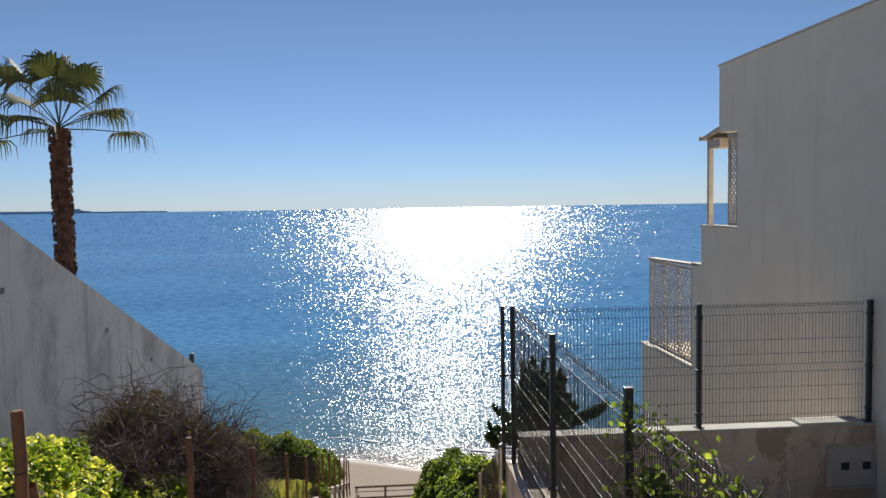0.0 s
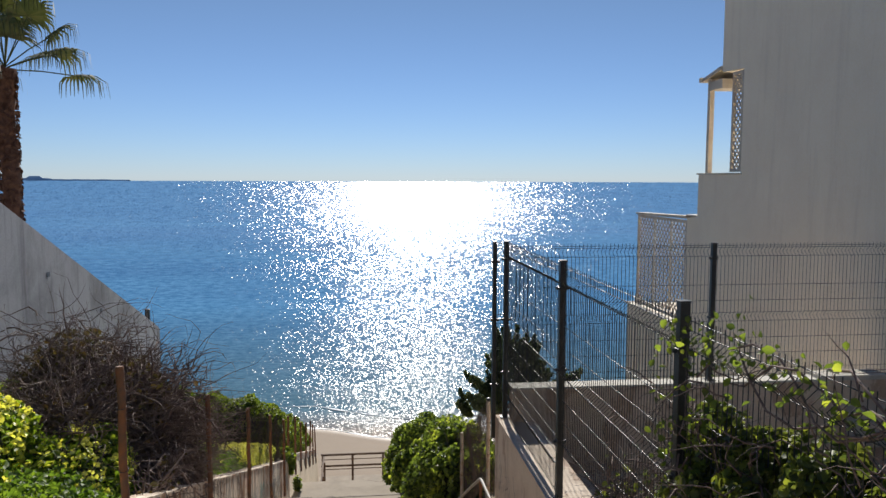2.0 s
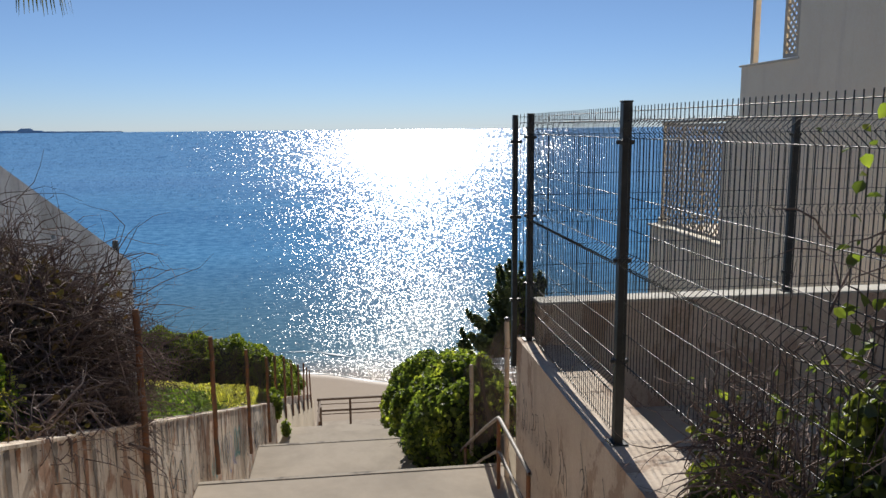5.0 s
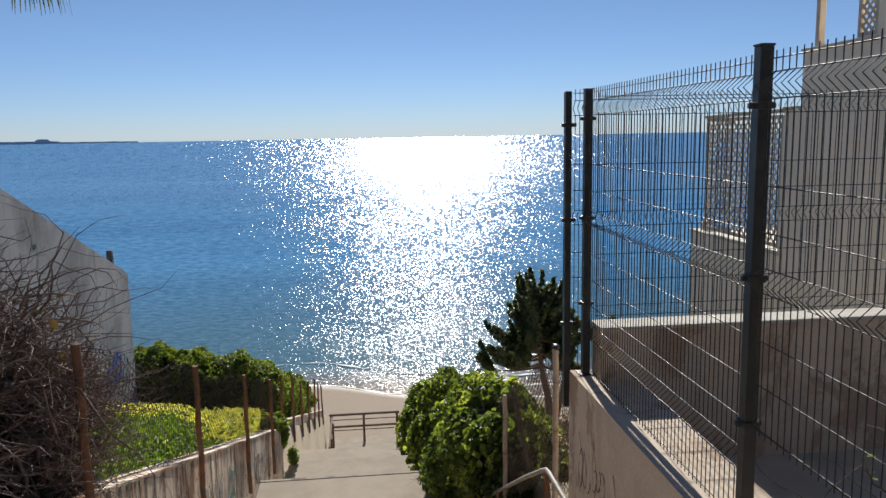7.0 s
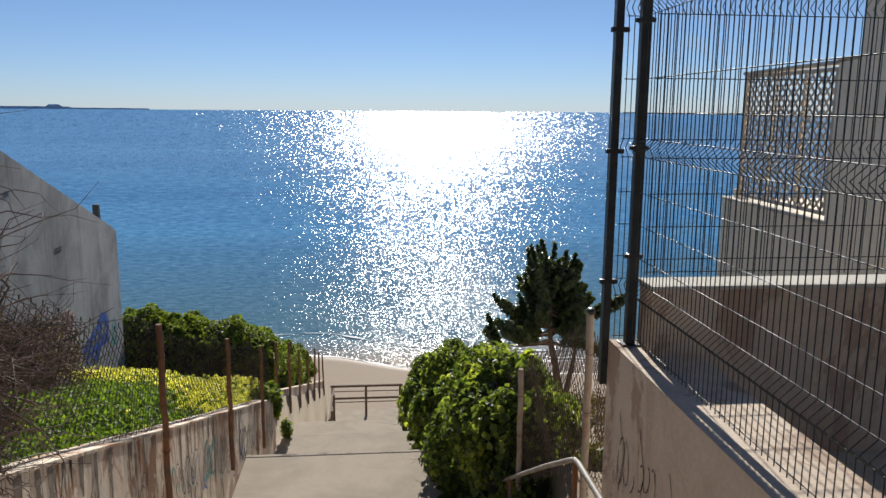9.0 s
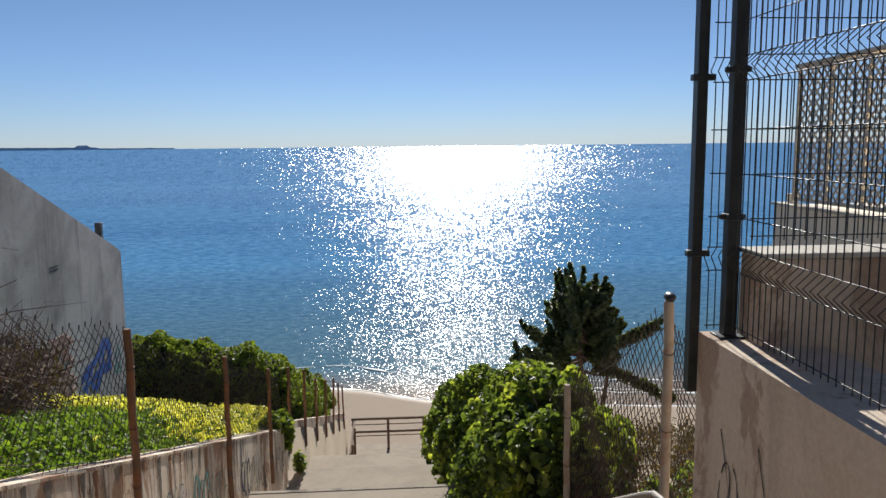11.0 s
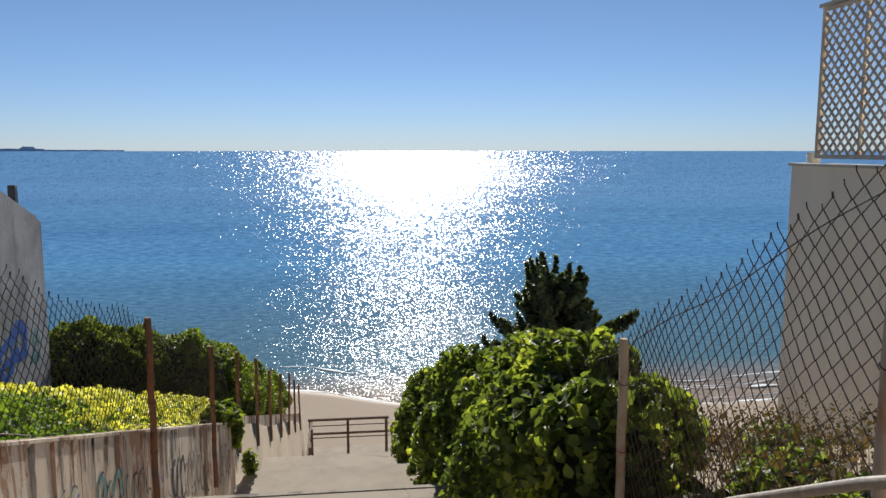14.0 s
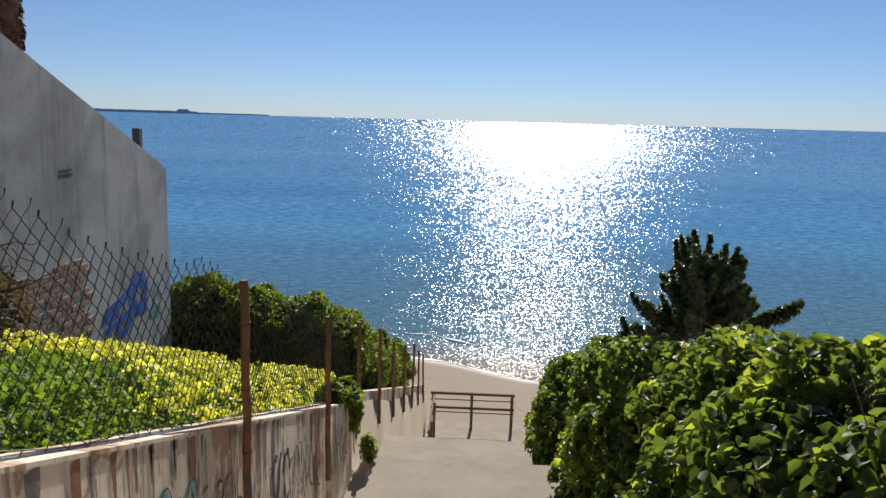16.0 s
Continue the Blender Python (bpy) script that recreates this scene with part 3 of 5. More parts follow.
# ---- house details ----
def lattice(y0, y1, z0, z1, x, gap, wide, parent, posts=1):
    """A diagonal lattice screen in the plane x: frame, two layers of slats."""
    screen = house_part(empty("lattice_screen", (0, 0, 0)))
    screen.matrix_parent_inverse = Matrix.Translation((-7.3, -12, 4))
    for a, b, c, d in ((y0, y0 + 0.06, z0, z1), (y1 - 0.06, y1, z0, z1)):
        part("stile", box_bm(x - 0.03, x + 0.03, a, b, c, d, 0.004), M_LATT, screen)
    for c, d in ((z0, z0 + 0.06), (z1 - 0.06, z1)):
        part("rail", box_bm(x - 0.028, x + 0.028, y0 + 0.06, y1 - 0.06, c, d, 0.004), M_LATT, screen)
    for k in range(posts):
        yy = y0 + (y1 - y0) * (k + 1) / (posts + 1)
        part("mullion", box_bm(x + 0.016, x + 0.05, yy - 0.03, yy + 0.03, z0 + 0.06, z1 - 0.06, 0.004), M_LATT, screen)
    h, w = z1 - z0 - 0.1, y1 - y0 - 0.1
    for side, xo in ((1, -0.006), (-1, 0.006)):
        c = -h
        while c < w:
            ya, yb = max(0, c), min(w, c + h)
            if yb - ya > 0.04:
                za, zb = ya - c, yb - c
                if side < 0:
                    za, zb = h - za, h - zb
                p = [(x + xo, y0 + 0.05 + ya, z0 + 0.05 + za), (x + xo, y0 + 0.05 + yb, z0 + 0.05 + zb)]
                q = wide / 2 * 0.7071
                vs = []
                for px, py, pz in p:
                    for t in (-0.005, 0.005):
                        vs += [(px + t, py - q, pz + q * side), (px + t, py + q, pz - q * side)]
                mesh_ob("slat", vs, [(0, 1, 3, 2), (4, 6, 7, 5), (0, 4, 5, 1), (2, 3, 7, 6), (0, 2, 6, 4), (1, 5, 7, 3)], M_LATT, screen)
            c += gap
    return screen


lattice(17.1, 19.9, -1.96, 0.24, 7.34, 0.17, 0.042, house_r, 2)
lattice(14.92, 15.34, 1.25, 3.1, 7.34, 0.13, 0.04, house_r, 0)
house_part(part("pillar", box_bm(7.32, 7.42, 16.26, 16.36, 1.2, 3.1, 0.008), M_LATT, None))
house_part(part("beam", box_bm(7.32, 12, 15.76, 16.3, 2.86, 3.04, 0.01), M_LATT, None))
house_part(prism_x("canopy", [(15.735, 3.2), (16.48, 3.06), (16.48, 3.12), (15.735, 3.27)], 7.26, 15.9, M_LATT))
house_part(part("gutter", box_bm(7.22, 15.9, 16.485, 16.57, 3.05, 3.15, 0.02), M_LATT, None))
house_part(part("parapet_cap", box_bm(7.27, 7.6, 14.86, 16.64, 1.202, 1.235, 0.008), M_COPING, None))
house_part(part("terrace_cap", box_bm(7.26, 7.6, 17.02, 20.5, -2.078, -2.035, 0.008), M_COPING, None))
house_part(part("roof_edge", box_bm(7.27, 7.6, -4, 15.76, 4.502, 4.54, 0.008), M_COPING, None))
house_part(prism_x("terrace_roof", [(17.085, 0.28), (19.95, 0.24), (19.95, 0.29), (17.085, 0.34)], 7.28, 7.5, M_LATT))
house_part(part("step_cap", box_bm(7.28, 7.6, 16.602, 17.1, 0.34, 0.37, 0.006), M_COPING, None))
pot = bmesh.new()
bmesh.ops.create_cone(pot, cap_ends=True, segments=20, radius1=0.09, radius2=0.11, depth=0.16, matrix=Matrix.Translation((7.5, 20.2, -1.955)))
tagged(part("flowerpot", pot, M_COPING, None, smooth=False), "small pale flowerpot on the terrace corner", "flowerpot")

tagged(part("coping", box_bm(6.18, 7.1, 10.56, 10.85, -1.442, -1.40, 0.008), M_COPING, None), "short raised slab on the garden wall", "coping", kind="structure")
# meter cupboard in the garden wall
box = tagged(empty("meter_cupboard", (7.0, 10.58, -2.0)), "beige flush meter cupboard with two dark windows", "meter box")
def boxed(ob):
    ob.parent = box
    ob.matrix_parent_inverse = Matrix.Translation((-7.0, -10.58, 2.0))
    return ob
frame_bm = bmesh.new()
for a in ((6.56, 7.28, -1.76, -1.73), (6.56, 7.28, -2.37, -2.34), (6.56, 6.59, -2.34, -1.76), (7.25, 7.28, -2.34, -1.76)):
    box_bm(a[0], a[1], 10.555, 10.583, a[2], a[3], 0.003, frame_bm)
boxed(part("frame", frame_bm, M_SHUTTER, None))
boxed(part("door", box_bm(6.594, 7.246, 10.563, 10.583, -2.336, -1.764, 0.004), M_SHUTTER, None))
for a in (6.78, 7.1):
    boxed(part("window", box_bm(a, a + 0.12, 10.556, 10.562, -2.1, -1.99, 0.004), M_STEEL, None))

# ---- neighbour house details ----
def on_left(ob):
    ob.parent = house_l
    ob.matrix_parent_inverse = Matrix.Translation((5.15, -14, 4))
    return ob


# no openings are cut: dark plates paint the shade inside the vents
for y, z in ((11.8, 0.62), (15.85, -0.62), (18.6, -1.75)):
    on_left(part("vent", box_bm(-5.16, -5.144, y - 0.07, y + 0.07, z - 0.045, z + 0.045, 0.004), M_STEEL, None, "dark plate standing for a shaded vent hole"))
for i in range(6):
    for k in range(2):
        y, z = 20.2 + i * 0.055, -3.0 + k * 0.06
        on_left(part("vent_hole_plate", box_bm(-5.16, -5.146, y, y + 0.034, z, z + 0.03), M_STEEL, None))
on_left(part("peg", box_bm(-5.32, -5.2, 22.65, 22.77, -3.0, -2.42, 0.015), M_STEEL, None, "dark stub post on the parapet"))
# bare brick patch
rb = random.Random(4)
brick_me = None
for r in range(18):
    for c in range(16):
        y, z = 17.35 + c * 0.235 + (r % 2) * 0.117, -5.6 + r * 0.085
        if y + 0.2 > 20.95 + 0.12 * math.sin(r * 1.3) or rb.random() < 0.04 or z > -4.12 + 0.08 * math.sin(y * 5):
            continue
        if brick_me is None:
            b0 = part("brick", box_bm(-0.012, 0.012, -0.108, 0.108, -0.034, 0.034, 0.005), M_BRICK, None)
            brick_me = b0.data
        else:
            b0 = new("brick", brick_me)
        b0.matrix_basis = pose(-5.142 - rb.random() * 0.006, y, z, 0, 0, rb.uniform(-1, 1))
        on_left(b0)


def strokes(name, paths, width, material, plane, label, category="graffiti"):
    """Sprayed lines: flat ribbons 3 mm proud of a wall in the plane x; direction +1 faces +x."""
    x, side = plane
    bm = bmesh.new()
    for k, p in enumerate(paths):
        p = [Vector((x + side * (0.003 + 0.0004 * k), a, b)) for a, b in p]
        last = None
        for i, q in enumerate(p):
            d = (p[min(i + 1, len(p) - 1)] - p[max(i - 1, 0)]).normalized()
            n = Vector((0, -d.z, d.y)) * width * 0.5 * (0.75 + 0.35 * math.sin(i * 1.7 + k))
            pair = (bm.verts.new(q + n), bm.verts.new(q - n))
            if last:
                bm.faces.new((last[0], pair[0], pair[1], last[1]))
            last = pair
    return tagged(part(name, bm, material, None), label, category)


def loop(y, z, ry, rz, a0=0, a1=6.0, n=18, lean=0.0):
    return [(y + ry * math.cos(a0 + (a1 - a0) * i / n) + lean * rz * math.sin(a0 + (a1 - a0) * i / n), z + rz * math.sin(a0 + (a1 - a0) * i / n)) for i in range(n + 1)]


strokes("graffiti", [loop(22.25, -5.0, 0.28, 0.3), loop(22.3, -5.02, 0.17, 0.2), [(21.1, -5.15), (21.5, -5.1), (21.9, -4.95), (22.2, -4.75)],
                     [(21.15, -5.32), (21.6, -5.27), (22.0, -5.2)], [(21.3, -5.45), (21.35, -5.2), (21.6, -5.1)], [(22.5, -5.35), (22.55, -4.9), (22.4, -4.7)], [(21.2, -5.05), (21.7, -4.98), (22.1, -4.8)], [(21.9, -5.45), (22.0, -5.2), (22.2, -5.1)], loop(21.75, -5.35, 0.16, 0.12)],
        0.15, M_BLUE, (-5.15, 1), "bright blue sprayed graffiti on the house wall")
strokes("graffiti", [loop(22.95, -5.25, 0.12, 0.28), [(22.7, -5.5), (22.85, -5.3), (23.1, -5.5)]], 0.1, M_TEAL, (-5.15, 1), "pale teal sprayed graffiti on the house wall")

# ---- graffiti and rust on the stair walls ----
rg = random.Random(9)
for k in range(20):
    y = 8.8 + k * 0.52
    z = wall_z(y) - 0.55
    ps = [loop(y + 0.18 * i, z + rg.uniform(-0.1, 0.1) - 0.35 * 0.18 * i, rg.uniform(0.05, 0.13), rg.uniform(0.1, 0.24), rg.uniform(0, 3), rg.uniform(4, 7), 16, rg.uniform(-0.3, 0.3)) for i in range(4)]
    strokes("graffiti", ps, rg.choice((0.01, 0.014, 0.02, 0.03)), rg.choice((M_BLACKP, M_BLACKP, M_BLACKP, M_BLACKP, M_COPING, M_COPING, M_BLUE)) if k != 7 else M_TEAL, (X_L, 1), "sprayed scribble on the concrete stair wall")
for k, y in enumerate((13.3, 14.1, 14.7, 16.1, 16.8)):
    z = wall_z(y) - 0.5
    ps = [loop(y + 0.16 * i, z - 0.06 * i + rg.uniform(-0.05, 0.05), 0.09, rg.uniform(0.14, 0.22), rg.uniform(0, 2), rg.uniform(4.5, 6.5), 16, rg.uniform(-0.3, 0.3)) for i in range(3)]
    strokes("graffiti", ps, 0.06, (M_COPING, M_TEAL, M_COPING, M_BLACKP, M_COPING)[k], (X_L + 0.001, 1), "faded thick sprayed shapes on the stair wall")
    strokes("graffiti", [[(a + 0.02, b + 0.02) for a, b in q_] for q_ in ps], 0.014, M_BLACKP, (X_L + 0.004, 1), "thin dark sprayed outline on the stair wall")
for k in range(165):
    low = k >= 85
    y = (20.4 + (k - 85) * 0.19 if low else 5.5 + k * 0.164) + rg.uniform(-0.35, 0.35)
    y = max(y, 20.3) if low else min(y, 19.4)
    top, ln = wall_z(y) + (0.096 if low else -0.004), rg.uniform(0.12, 1.5 if low else 1.1) * rg.random() + 0.1
    xw = (X_LL if low else X_L) + 0.003
    w = rg.uniform(0.012, 0.06)
    bm = bmesh.new()
    rows = [(y + 0.006 * noise.noise(Vector((i * 0.7, k, 0))), top - ln * i / 10, w * (1 - 0.75 * i / 10) * (0.8 + 0.5 * noise.noise(Vector((i * 0.9, k, 4))))) for i in range(11)]
    last = None
    for a, b_, c in rows:
        pair = (bm.verts.new((xw, a - c, b_)), bm.verts.new((xw, a + c, b_)))
        if last:
            bm.faces.new((last[0], last[1], pair[1], pair[0]))
        last = pair
    streak = tagged(part("stain", bm, rg.choice((M_STAIN, M_STAIN, M_DAMP, M_DAMP, M_DAMP)), None), "dark rusty run-off stain on the stair wall", "stain")
for y, z in ((10.55, -2.55), (10.2, -2.5), (9.75, -2.55), (9.3, -2.5), (8.7, -2.35), (8.2, -2.4)):
    ps = [loop(y - 0.09 * i, z + rg.uniform(-0.05, 0.05), rg.uniform(0.03, 0.07), rg.uniform(0.08, 0.17), rg.uniform(0, 3), rg.uniform(4, 7), 14, rg.uniform(-0.3, 0.3)) for i in range(3)]
    ps.append([(y + 0.05, z + 0.3), (y - 0.05, z + 0.05), (y + 0.02, z - 0.2)])
    strokes("graffiti", ps, 0.012, M_BLACKP, (X_R, -1), "thin black scrawled tag on the boundary wall")

# ---- welded mesh fence ----
FT, FB = 0.33, -1.84
FOLDS = (0.2, -0.63, -1.5)


def fold_off(z):
    return sum(max(0.0, 1 - abs(z - f) / 0.055) * 0.06 for f in FOLDS)


def fence_panel(length, top, bottom, parent):
    """Vertical wires with V folds and pairs of level wires; along local x, folds towards local y."""
    zs = [top + 0.03] + sorted({round(v, 3) for f in FOLDS for v in (f - 0.055, f, f + 0.055)} | {bottom, top - 0.02}, reverse=True)
    zs = [z for z in zs if z >= bottom]
    vert = []
    n = int(length / 0.05)
    for i in range(n + 1):
        u = 0.02 + (length - 0.04) * i / n
        vert.append([(u, fold_off(z), z) for z in zs])
    v, q = tubes([[(0, b, c) for a, b, c in vert[0]]], 0.0031, 4)
    first = None
    for w in vert:
        if first is None:
            ob = first = quads_ob("upright_wire", v, q, M_STEEL, parent)
        else:
            ob = new("upright_wire", first.data)
            ob.parent = parent
        ob.location.x = w[0][0]
    levels = [f + d for f in FOLDS for d in (-0.055, 0.055)] + [top, -0.22, -0.42, -0.9, -1.1, -1.3, bottom + 0.02]
    for z in levels:
        if z > bottom:
            v, q = tubes([[(0.005, fold_off(z) - 0.005, z), (length / 2, fold_off(z) - 0.005, z), (length - 0.005, fold_off(z) - 0.005, z)]], 0.003, 5)
            quads_ob("level_wire", v, q, M_STEEL, parent)


def fence_post(x, y, z0, z1, w=0.06, d=0.06, clamps=()):
    post = tagged(empty("fence_post", (x, y, z0)), "dark painted square steel post of the mesh fence", "fence post", "mesh fence posts")
    part("tube", box_bm(-w / 2, w / 2, -d / 2, d / 2, 0, z1 - z0, 0.004), M_STEEL, post)
    part("cap", box_bm(-w / 2 - 0.003, w / 2 + 0.003, -d / 2 - 0.003, d / 2 + 0.003, z1 - z0 + 0.0005, z1 - z0 + 0.012, 0.003), M_STEEL, post)
    part("base_plate", box_bm(-0.06, 0.06, -0.06, 0.06, 0.0, 0.008, 0.002), M_STEEL, post)
    for c in clamps:
        bm = box_bm(-w / 2 - 0.008, w / 2 + 0.008, -d / 2 - 0.008, d / 2 + 0.008, c - z0 - 0.015, c - z0 + 0.015, 0.004)
        box_bm(-w / 2 - 0.03, w / 2 + 0.03, -0.012, 0.012, c - z0 - 0.012, c - z0 + 0.012, 0.004, bm)
        part("clamp", bm, M_STEEL, post)
    return post


CL = (0.12, -0.63, -1.3)
for y in (0.72, 3.24, 5.76, 8.28, 10.80):
    zb = max(right_top(y), -1.87) + 0.002
    fence_post(2.12, y, zb, FT + (0.07 if y < 6 else 0.035 if y < 9 else 0.0), 0.06, 0.06, [c for c in CL if c > zb + 0.1])
for x in (4.75, 7.262):
    fence_post(x, 10.70, -1.443, FT - 0.03, 0.06, 0.06, (0.12, -0.63, -1.25))
slim = tagged(empty("wall_end_post", (2.0, 10.915, -2.175)), "slim dark steel post clamped to the wall end", "fence post", "mesh fence posts")
part("tube", box_bm(-0.025, 0.025, -0.014, 0.045, 0, 2.505, 0.004), M_STEEL, slim)
for c in (2.235, 1.505, 0.675):
    part("clamp", box_bm(-0.05, 0.06, -0.02, 0.02, c, c + 0.03, 0.004), M_STEEL, slim)
for y0 in (0.72, 3.24, 5.76, 8.28):
    pan = tagged(empty("mesh_fence", (2.12, y0 + 0.032, 0)), "dark welded wire mesh panel with folded ridges", "fence panel", "mesh fence panels")
    pan.rotation_euler = (0, 0, radians(90))
    fence_panel(2.456, FT - 0.02, max(FB, right_top(y0 + 0.3) + 0.04), pan)
for x0 in (2.152, 4.782):
    pan = tagged(empty("mesh_fence", (x0, 10.70, 0)), "dark welded wire mesh panel with folded ridges", "fence panel", "mesh fence panels")
    fence_panel(2.56 if x0 < 4 else 2.40, FT - 0.05, -1.40, pan)
pan = tagged(empty("mesh_fence", (2.01, 10.83, 0)), "narrow strip of dark welded wire mesh", "fence panel", "mesh fence panels")
fence_panel(0.11, FT - 0.02, FB, pan)

# ---- chain link ----
def chain_link(name, line, zbot, ztop, cell, material, label, seed, wire=0.0026, strained=True):
    """Interlocked zigzag wires along a plan line given by line(u), u in metres from u0 to u1."""
    fn, u0, u1 = line
    w, h = cell
    rng = random.Random(seed)
    paths = []
    n = int((u1 - u0) / w)
    for i in range(n):
        ua = u0 + i * w
        zb, zt = zbot(ua), ztop(ua)
        p = []
        k0, k1 = math.ceil(zb / (h / 2)), int(zt / (h / 2))
        for k in range(k0, k1 + 1):
            u = ua + w * ((k + i) % 2)
            x, y = fn(u)
            sag = 0.05 * noise.noise(Vector((u * 0.9, k * h * 0.9, seed)))
            p.append((x + sag + 0.002 * (1 if (k + i) % 2 else -1), y + 0.03 * noise.noise(Vector((u * 1.4, k * h * 1.3, seed + 7))), k * h / 2))
        if len(p) > 2:
            p.append((p[-1][0], p[-1][1] + 0.006, p[-1][2] + h * 0.22))
            paths.append(p)
    v, q = tubes(paths, wire, 4)
    net = tagged(empty(name, (*fn(u0), zbot(u0))), label, "wire fence")
    ob = quads_ob("mesh", v - np.array([*fn(u0), zbot(u0)]), q, material, net)
    ob["kind"] = "stuff"
    uu = np.linspace(u0, u1, 140)
    top = [(fn(u)[0], fn(u)[1], (ztop(u) - 0.05 if strained else zbot(u) + 0.04) + 0.015 * math.sin(u * 5)) for u in uu]
    v, q = tubes([top], 0.003, 5)
    quads_ob("straining_wire", v - np.array([*fn(u0), zbot(u0)]), q, material, net)
    return net


def left_top(u):
    f = (u - 12.65) / 2.45 % 1
    return wall_z(u) + 0.95 - 0.10 * math.sin(f * math.pi) + 0.05 * noise.noise(Vector((u * 2, 0, 0)))


chain_link("chain_link_fence", (lambda u: (X_L - 0.08, u), 9.5, 19.5), lambda u: wall_z(u) + 0.01, left_top, (0.046, 0.095), M_GALV, "sagging rusty chain-link mesh above the stair wall", 3, strained=False)
chain_link("chain_link_fence", (lambda u: (2.0 + 0.01 * math.sin(u * 3), u), 11.24, 15.5), lambda u: stair_z(u) + 0.35,
           lambda u: -1.84 - 0.487 * (u - 11.2) - 0.025 * math.sin((u - 11.2) / 2.16 * math.pi) if u < 13.36 else -2.92 - 0.45 * (u - 13.36), (0.047, 0.09), M_GALV, "sagging chain-link mesh hung between worn posts", 5, 0.003)
chain_link("chain_link_fence", (lambda u: (2.02 + u * 0.35, 11.2 - 0.35 * u + 0.08 * math.sin(u * 7)), 0.0, 0.6), lambda u: -3.1, lambda u: -1.95 - 0.3 * u, (0.03, 0.07), M_GALV, "loose curled chain-link offcut at the wall end", 8)

# worn posts
def pipe_post(x, y, z0, z1, r, material, label, lean=0.0, thing="rusty_post"):
    post = tagged(empty(thing, (x, y, z0)), label, "fence post", "chain-link fence posts")
    post.rotation_euler = (radians(lean), radians(lean * 0.6), 0)
    h = z1 - z0
    v, q = tubes([[(0.004 * math.sin(i * 2.1), 0.004 * math.cos(i * 1.7), h * i / 8) for i in range(9)]], r, 12)
    quads_ob("pipe", v, q, material, post, smooth=True)
    bm = bmesh.new()
    bmesh.ops.create_cone(bm, cap_ends=True, segments=12, radius1=r * 1.06, radius2=r * 0.85, depth=0.02, matrix=Matrix.Translation((0.004 * math.sin(16.8), 0.004 * math.cos(13.6), h + 0.008)))
    part("cap", bm, material, post)
    for f in (0.35, 0.6, 0.85):
        ang = np.linspace(0, 2 * math.pi, 13)
        v, q = tubes([[(1.12 * r * math.cos(a), 1.12 * r * math.sin(a), h * f + 0.01 * math.sin(a)) for a in ang]], 0.003, 4)
        quads_ob("wire_tie", v, q, M_GALV, post)
    return post


brace = tagged(empty("timber_brace", (X_L + 0.05, 4.05, wall_z(4.05) + 0.03)), "leaning rust-brown brace beside the post", "brace")
v, q = tubes([[(0.02, 0.0, 0.0), (0.01, -0.05, 0.3), (-0.01, -0.12, 0.62)]], 0.03, 8)
quads_ob("bar", v, q, M_RUST, brace, smooth=True)
rp = random.Random(2)
for y in (1.0, 3.85, 6.7, 9.6, 12.5, 15.3, 17.9):
    pipe_post(X_L + 0.04, y, wall_z(y) - 0.75, wall_z(y) + 0.93, 0.027, M_RUST, "rust-streaked steel pipe post fixed to the stair wall", rp.uniform(-0.3, 0.3))
for i in range(7):
    y = 21.0 + i * 2.3
    pipe_post(X_LL + 0.04, y, wall_z(y) - 0.5, wall_z(y) + 1.15 + rp.uniform(-0.1, 0.15), 0.03, M_RUST, "dark rusty pipe post along the lower stair wall", rp.uniform(-3, 3))
pipe_post(1.985, 11.2, stair_z(11.2) + 0.0, -1.80, 0.027, M_POST, "worn concrete post with rust at the wall end", 0.0, "concrete_post")
pipe_post(1.955, 13.36, stair_z(13.36) - 0.1, -2.95, 0.028, M_POST, "worn pale post half buried in the ivy", 0.0, "concrete_post")
pipe_post(2.05, 15.7, stair_z(15.7) - 0.1, -3.9, 0.028, M_POST, "worn pale post half buried in the ivy", 0.0, "concrete_post")

# handrails beside the flights
def handrail(path, posts, drop, label):
    ox, oy, oz = posts[0][0], posts[0][1], stair_z(posts[0][1])
    thing = tagged(empty("handrail", (ox, oy, oz)), label, "handrail")

    def rel(p):
        return [(a - ox, b - oy, c - oz) for a, b, c in p]
    v, q = tubes([rel(path)], 0.02, 10)
    quads_ob("rail", v, q, M_RAIL, thing, smooth=True)
    v, q = tubes([rel([(a, b, c - drop) for a, b, c in path])], 0.016, 8)
    quads_ob("lower_rail", v, q, M_RAIL, thing, smooth=True)
    for x, y, z in posts:
        v, q = tubes([rel([(x, y, stair_z(y) - 0.05), (x, y, z)])], 0.021, 8)
        quads_ob("post", v, q, M_RUST, thing, smooth=True)
    return thing


handrail([(1.85, 9.6, -2.70), (1.85, 10.3, -2.71), (1.85, 10.88, -2.72), (1.85, 10.98, -2.74), (1.85, 11.1, -2.80), (1.85, 11.8, -3.19), (1.84, 13.7, -4.3), (1.83, 14.4, -4.7)],
         ((1.85, 9.65, -2.70), (1.85, 10.96, -2.74), (1.84, 13.2, -4.0)), 0.36, "worn grey tubular handrail with a bend")

handrail([(1.85, 3.9, -0.69), (1.85, 4.5, -0.7), (1.85, 4.98, -0.71), (1.85, 5.08, -0.73), (1.85, 5.2, -0.79), (1.85, 5.9, -1.17), (1.85, 7.9, -2.21), (1.85, 8.8, -2.67)],
         ((1.85, 3.95, -0.69), (1.85, 5.06, -0.72), (1.85, 7.6, -2.06)), 0.36, "worn grey tubular handrail beside the ivy fence")

